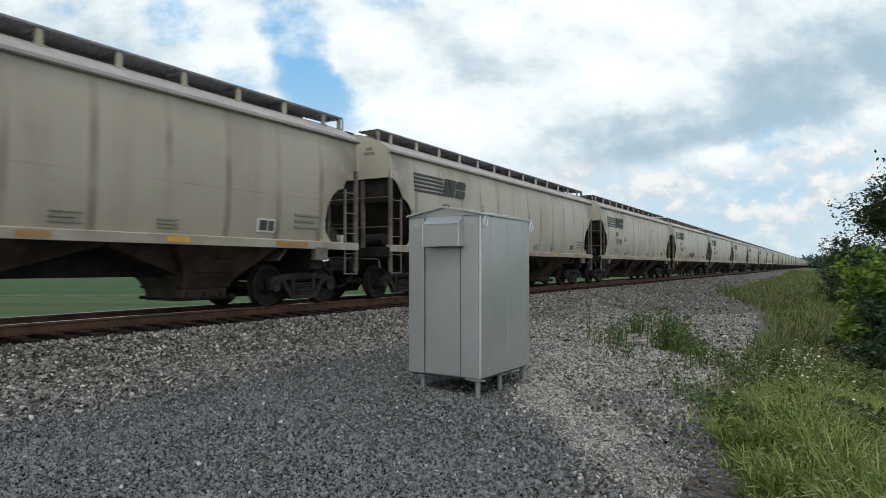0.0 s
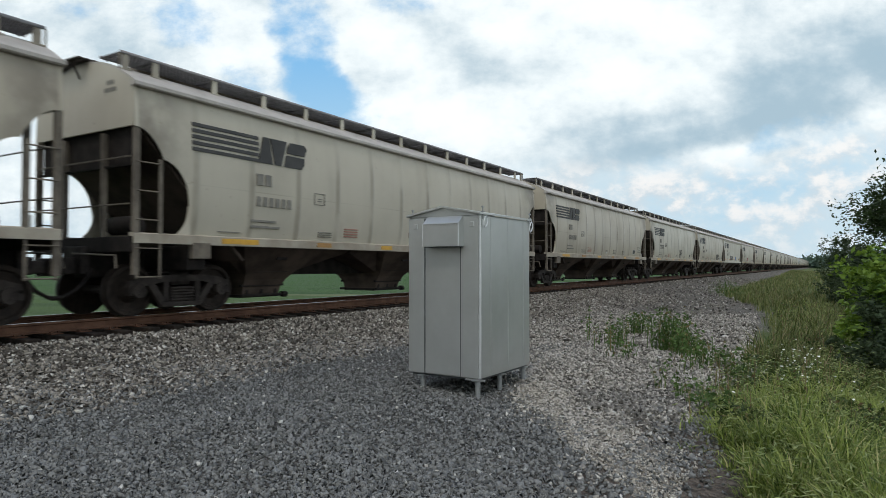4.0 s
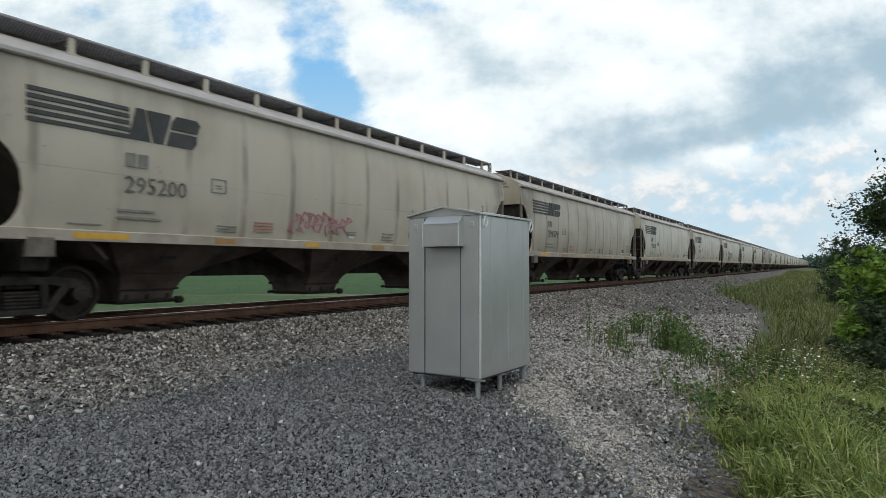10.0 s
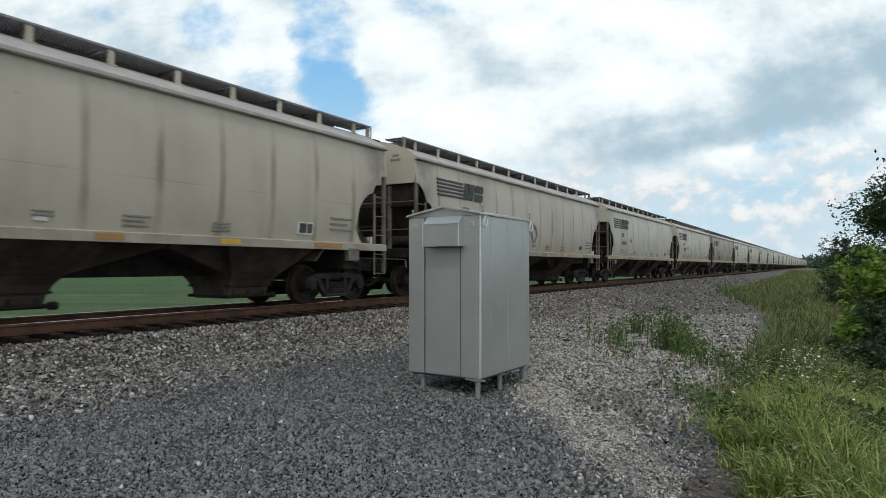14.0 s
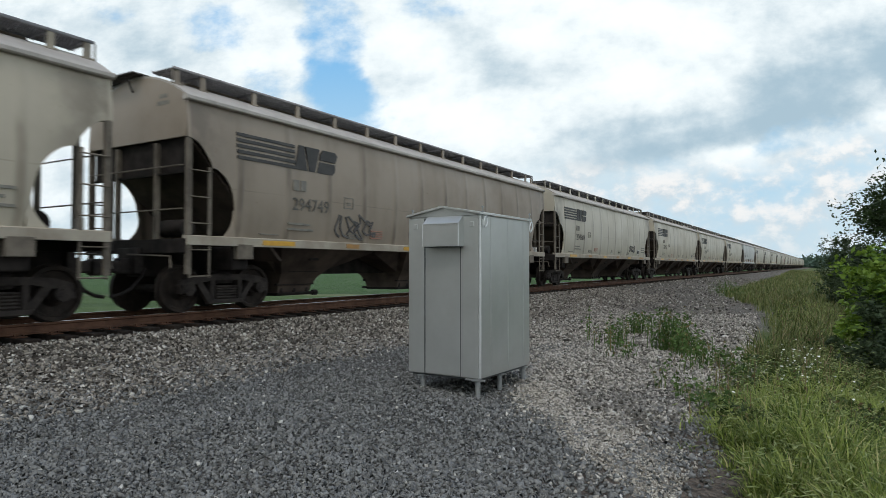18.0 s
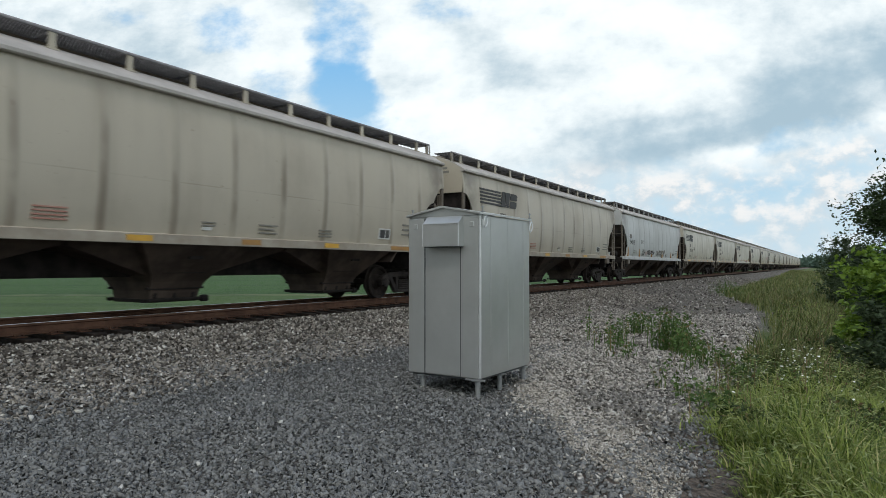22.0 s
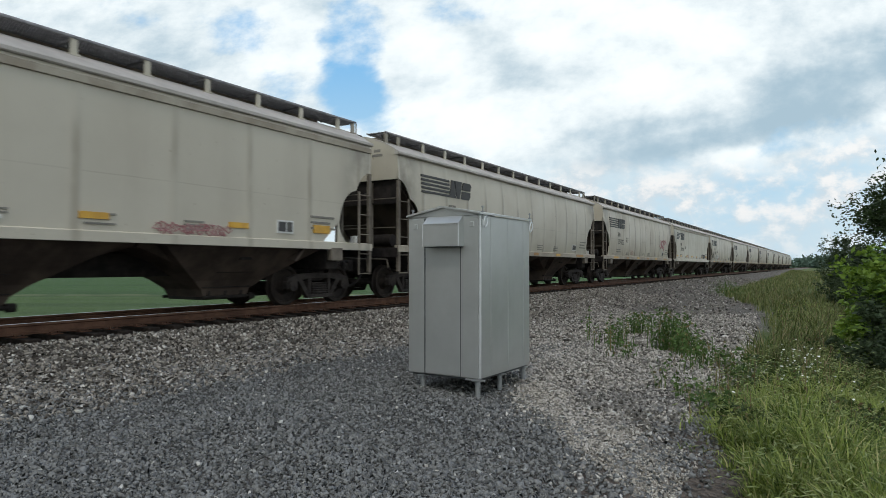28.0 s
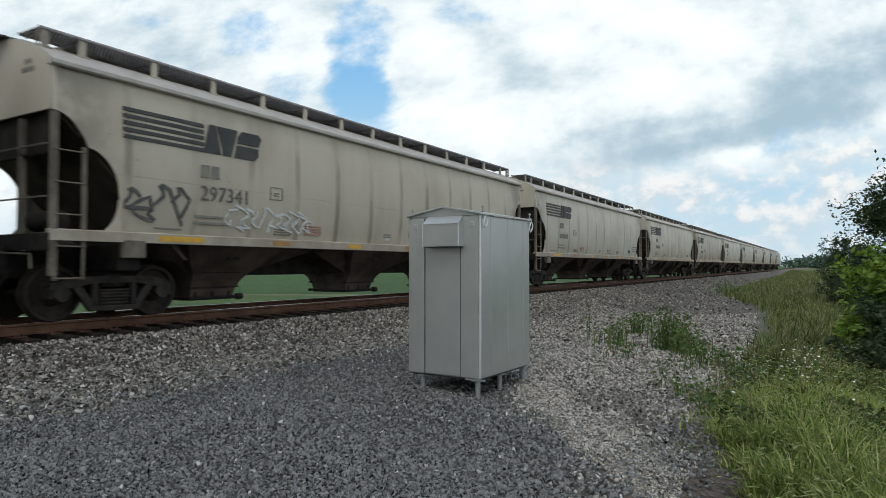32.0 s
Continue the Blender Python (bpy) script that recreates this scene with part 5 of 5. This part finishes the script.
def plants():
    rng = np.random.default_rng(21)
    # lush clumps of arching grass on the near bank
    count, each = 1050, 46
    d = 3.5 + 4.3 * rng.random(count) ** 1.1
    aside = d * rng.uniform(0.30, 0.86, count)
    cx, cy = aside * math.cos(TURN) - d * math.sin(TURN), aside * math.sin(TURN) + d * math.cos(TURN)
    ok = cx > verge_x(cy) + 0.33 + rng.normal(0, 0.09, count)
    cx, cy, d = cx[ok], cy[ok], d[ok]
    tall = rng.uniform(0.40, 1.0, len(cx)) * np.clip(0.45 + 0.55 * (cx - verge_x(cy) - 0.4) / 0.6, 0.45, 1.0) * np.interp(d, [3.5, 6.0, 7.8], [1.0, 0.9, 0.7])
    k = np.repeat(np.arange(len(cx)), each)
    a = rng.uniform(0, 2 * math.pi, len(k))
    r = 0.09 * np.sqrt(rng.random(len(k)))
    x, y = cx[k] + r * np.sin(-a), cy[k] + r * np.cos(a)
    h = tall[k] * rng.uniform(0.25, 0.72, len(k))
    blades("meadow_grass", x, y, h, rng.uniform(0.009, 0.022, len(k)), rng.uniform(0.2, 1.1, len(k)), GRASS, "lush clumps of arching meadow grass on the bank", 31, heading=a + rng.normal(0, 0.4, len(k)))
    # thinner grass behind the clumps and along their edge
    n = 62000
    d = 5.5 + 22 * rng.random(n) ** 1.7
    s = d * rng.uniform(0.30, 0.86, n)
    x = s * math.cos(TURN) - d * math.sin(TURN)
    y = s * math.sin(TURN) + d * math.cos(TURN)
    tuft = 0.5 + 0.5 * np.sin(4.6 * x + 1.9 * y + np.sin(2.1 * y)) * np.sin(3.7 * y - 1.7 * x + np.sin(2.7 * x))
    patch = 0.5 + 0.5 * np.sin(1.1 * x + 0.7) * np.sin(0.8 * y + 1.9 * np.sin(0.5 * x))
    keep = (x > verge_x(y) + 0.22 + rng.normal(0, 0.16, n)) & (rng.random(n) < (0.15 + 0.85 * patch) * (0.1 + 0.9 * tuft))
    h = (0.10 + 0.42 * tuft * rng.random(n) ** 0.7 + 0.12 * patch) * np.clip((x - verge_x(y)) / 0.9, 0.35, 1.0)
    blades("thin_grass", x[keep], y[keep], h[keep], rng.uniform(0.004, 0.0095, n)[keep] * (1 + d[keep] / 14), rng.uniform(0.3, 1.3, n)[keep], GRASS, "thin seeding grass behind the lush clumps", 33)
    # arching foxtail heads over the grass
    n = 2000
    d = 3.6 + 7 * rng.random(n) ** 1.3
    s = d * rng.uniform(0.30, 0.80, n)
    x, y = s * math.cos(TURN) - d * math.sin(TURN), s * math.sin(TURN) + d * math.cos(TURN)
    keep = x > verge_x(y) + 0.25 + rng.normal(0, 0.15, n)
    x, y = x[keep], y[keep]
    n = len(x)
    a, h, bend = rng.uniform(0, 6.28, n), rng.uniform(0.38, 0.70, n) * np.clip(0.5 + 0.5 * (x - verge_x(y)), 0.5, 1.0), rng.uniform(0.35, 0.8, n)
    lean = np.stack([np.cos(a), np.sin(a), 0 * a], -1)
    tip = np.stack([x, y, ground_z(x, y)], -1) + lean * (bend * h)[:, None] + np.array((0, 0, 1.0)) * (h * (1 - 0.35 * bend))[:, None]
    ax = lean * 0.9 + np.array((0, 0, -0.25))
    side, up = np.stack([-np.sin(a), np.cos(a), 0 * a], -1), np.array((0, 0, 1.0))
    lng, wid = rng.uniform(0.03, 0.06, n)[:, None], rng.uniform(0.004, 0.0075, n)[:, None]
    v = np.stack([tip - ax * lng, tip + side * wid, tip + up * wid, tip - side * wid, tip - up * wid, tip + ax * lng * 0.9], 1).reshape(-1, 3)
    f = np.array([(0, 1, 2), (0, 2, 3), (0, 3, 4), (0, 4, 1), (5, 2, 1), (5, 3, 2), (5, 4, 3), (5, 1, 4)])
    f = (f[None] + (np.arange(n) * 6)[:, None, None]).reshape(-1, 3)
    tagged(new("foxtail_heads", fast_mesh("foxtail_heads", v, f, FOXTAIL)), "drooping pale green foxtail seed heads over the grass", "grass", kind="stuff")
    blades("foxtail_stems", x, y, h, np.full(n, 0.0028), bend, GRASS, "thin arching stems of foxtail grass", 38)
    # grass further along the track
    n = 45000
    y = 11 + 210 * rng.random(n) ** 1.7
    x = verge_x(y) + rng.gamma(1.7, 1.5, n) + 0.35 * np.sin(y * 0.9) * rng.random(n)
    blades("verge_grass", x, y, (0.18 + 0.55 * (0.5 + 0.5 * np.sin(1.9 * x + 0.8 * y) * np.sin(1.1 * y - 0.7 * x))) * rng.uniform(0.6, 1.1, n), rng.uniform(0.008, 0.022, n) * (1 + y / 50), rng.uniform(0.2, 0.8, n), VERGE, "rough green verge running beside the track", 32)
    # low broad-leaved undergrowth between grass and bushes
    n = 40000
    d = 6.0 + 16 * rng.random(n) ** 1.5
    s = d * rng.uniform(0.42, 0.85, n)
    x, y = s * math.cos(TURN) - d * math.sin(TURN), s * math.sin(TURN) + d * math.cos(TURN)
    tuft = 0.5 + 0.5 * np.sin(2.1 * x + 0.4) * np.sin(1.7 * y + 1.1)
    keep = (x > verge_x(y) + 0.5 + rng.normal(0, 0.25, n)) & (rng.random(n) < 0.25 + 0.75 * tuft)
    pts = np.stack([x, y, ground_z(x, y) + rng.random(n) * (0.12 + 0.30 * tuft)], -1)[keep]
    v, f = leaves(pts, rng.uniform(0.02, 0.045, len(pts)), rng, 0.8)
    tagged(new("undergrowth", fast_mesh("undergrowth", v, f, UNDERLEAF)), "low broad-leaved green undergrowth below the bushes", "undergrowth", kind="stuff")
    # weeds in the gravel
    for cx, cy, r, c, hgt in ((-2.60, 12.85, 0.36, 420, 0.92), (-2.35, 12.4, 0.26, 200, 0.72), (-2.10, 11.9, 0.28, 170, 0.58), (-1.75, 10.8, 0.34, 120, 0.46), (-1.25, 10.5, 0.45, 110, 0.42),
                              (-4.05, 16.0, 0.36, 260, 0.62), (-3.40, 11.95, 0.34, 60, 0.78), (-3.65, 12.6, 0.26, 90, 0.55), (-3.1, 11.4, 0.3, 40, 0.4), (-4.45, 13.5, 0.07, 22, 0.80), (-1.92, 8.85, 0.08, 20, 0.46),
                              (-1.3, 8.2, 0.35, 70, 0.30), (-1.0, 7.5, 0.3, 90, 0.34), (-0.9, 9.2, 0.5, 80, 0.42), (-1.0, 12.0, 0.4, 60, 0.5), (-5.4, 43.0, 0.9, 320, 1.05), (-4.6, 40.0, 0.9, 260, 0.85)):
        stems = max(8, c // 4)
        x, y = cx + rng.normal(0, r * 0.5, stems), cy + rng.normal(0, r * 0.5, stems)
        h = rng.uniform(0.45, 1.0, stems) * hgt
        blades("weed_stems", x, y, h, np.full(stems, 0.016), rng.uniform(0.05, 0.6, stems), WEED, "green stems of weeds growing through the gravel", int(cy * 10), "weeds")
        c = c // 2
        pick = rng.integers(0, stems, c * 3)
        up = rng.random(c * 3) ** 0.7
        spread = 0.10 * (1.1 - up)
        pts = np.stack([x[pick] + rng.normal(0, 1, c * 3) * spread, y[pick] + rng.normal(0, 1, c * 3) * spread, ground_z(x[pick], y[pick]) + h[pick] * (0.08 + 0.9 * up)], -1)
        v, f = leaves(pts, rng.uniform(0.02, 0.05, c * 3), rng, 0.9)
        tagged(new("weed_clump", fast_mesh("weed_clump", v, f, WEED)), "leafy green weeds growing through the gravel", "weeds", kind="stuff")
    # white umbels on thin stems
    bm = bmesh.new()
    sx, sy, sh = [], [], []
    for k in range(110):
        d = rng.uniform(7.4, 9.6) if k < 45 else rng.uniform(6.6, 12.5)
        x, y = place(d, d * (rng.uniform(0.53, 0.60) if k < 45 else rng.uniform(0.37, 0.70)))
        if x < float(verge_x(y)) + 0.1:
            continue
        z, hh = float(ground_z(x, y)), rng.uniform(0.30, 0.55)
        sx.append(x), sy.append(y), sh.append(hh)
        bmesh.ops.create_cone(bm, cap_ends=True, segments=8, radius1=0.006, radius2=rng.uniform(0.006, 0.021), depth=0.012, matrix=pose(x, y, z + hh - 0.02, rng.uniform(-25, 25), rng.uniform(-25, 25)))
    tagged(new("wild_flowers", mesh_of("wild_flowers", bm, PETAL)), "white wild flower heads on thin stems among grass", "flowers", kind="stuff")
    n = len(sx)
    blades("flower_stems", np.array(sx), np.array(sy), np.array(sh), np.full(n, 0.006), np.zeros(n), WEED, "thin green stems of wild flowers", 36, "flowers")
    # dry upright stalks
    n = 480
    d = 6 + 14 * rng.random(n)
    s = d * rng.uniform(0.33, 0.66, n)
    x, y = s * math.cos(TURN) - d * math.sin(TURN), s * math.sin(TURN) + d * math.cos(TURN)
    keep = x > verge_x(y)
    blades("dry_stalks", x[keep], y[keep], rng.uniform(0.25, 0.6, n)[keep], rng.uniform(0.008, 0.016, n)[keep], rng.uniform(0, 0.2, n)[keep], DRYSTEM, "dry brown weed stalks standing in the grass", 35, "weeds")
    # bushes and trees on the bank
    woody("bush", *place(11.0, 8.25), 2.45, 1.25, 44, 13000, 0.062, BUSHLEAF, "bright green leafy bush at the foot of the bank", "bush", 41, 0.05, 0.12)
    # the low bush takes dark leaves as the shade beneath the bright one
    woody("bush", *place(10.4, 7.45), 1.35, 0.85, 34, 8000, 0.05, SHRUBSHADELEAF, "low dull green bush in the grass below a brighter one", "bush", 42, 0.05, 0.12)
    woody("tree", *place(21, 16.5), 6.2, 2.4, 90, 52000, 0.07, TREELEAF, "dark-leaved tree with an open ragged crown", "tree", 43, 0.14, 0.22)
    woody("tree", *place(24, 19.6), 6.6, 2.6, 50, 20000, 0.07, TREELEAF, "dark-leaved tree with an open ragged crown", "tree", 44, 0.16, 0.2)
    woody("shrub", *place(30, 19.4), 3.35, 1.5, 40, 16000, 0.055, SHRUBSHADELEAF, "dull green rounded shrub beside the trees", "shrub", 45, 0.07, 0.08)
    woody("shrub", *place(27, 18.3), 2.9, 1.5, 36, 12000, 0.055, SHRUBSHADELEAF, "dull green rounded shrub beside the trees", "shrub", 46, 0.07, 0.08)
    woody("shrub", *place(20, 14.3), 2.3, 1.3, 30, 9000, 0.055, SHRUBSHADELEAF, "dull green rounded shrub beside the trees", "shrub", 47, 0.05, 0.08)
    woody("shrub", *place(36, 24.4), 2.6, 1.8, 30, 7000, 0.07, SHRUBSHADELEAF, "dull green rounded shrub beside the trees", "shrub", 48, 0.05, 0.08)
    # far woods on the horizon
    pts, size = [], []
    for k in range(420):
        a = radians(rng.uniform(-75, 40))
        r = rng.uniform(1150, 1500) if k < 300 else rng.uniform(500, 700)
        if k >= 300:
            a = rng.uniform(-0.02, 0.10)
        hgt = rng.uniform(7, 15) if k < 300 else rng.uniform(5, 10)
        c = np.array((r * math.sin(a), r * math.cos(a), hgt * 0.4))
        pts.append(c + rng.normal(size=(60, 3)) * np.array((9, 9, hgt * 0.28)))
        size.append(rng.uniform(1.0, 2.6, 60))
    v, f = leaves(np.concatenate(pts), np.concatenate(size), rng)
    tagged(new("far_woods", fast_mesh("far_woods", v, f, FARLEAF)), "hazy line of distant trees beyond the fields", "woods", kind="stuff")


plants()

# ------------------------------------------------------------------ movement


def run_at(t):
    """How far the train has come after t seconds."""
    return 15.6156 * t + 0.0674 * t * t / 32 + 0.0996 * t ** 3 / 1024


def motions():
    times = [32.0 * k / 64 for k in range(65)]
    for car in CARS:
        x, y, z = car.location
        walk(car, [(t, pose(x, y - run_at(t), z)) for t in times])
    # the wheels roll with the train; all cars share the four axles' turning
    ticks = [k / 30 for k in range(961)]
    first = {}
    for car in CARS:
        for o in car.children:
            if o.name.split(".")[0] != "axle":
                continue
            key = round(o.location.y, 2)
            if key not in first:
                at = o.location.copy()
                walk(o, [(t, Matrix.Translation(at) @ Matrix.Rotation(run_at(t) / 0.4572, 4, "X")) for t in ticks])
                first[key] = o
            else:
                o.rotation_mode = "QUATERNION"
                o.animation_data_create()
                o.animation_data.action = first[key].animation_data.action
                o.animation_data.action_slot = first[key].animation_data.action_slot
    # the clouds drift slowly across and away
    walk(CLOUDS, [(t, Matrix.Translation((Vector(RIGHT) * 84 + Vector(AHEAD) * 42) * (t / 32.0))) for t in (0.0, 8.0, 16.0, 24.0, 32.0)])


motions()
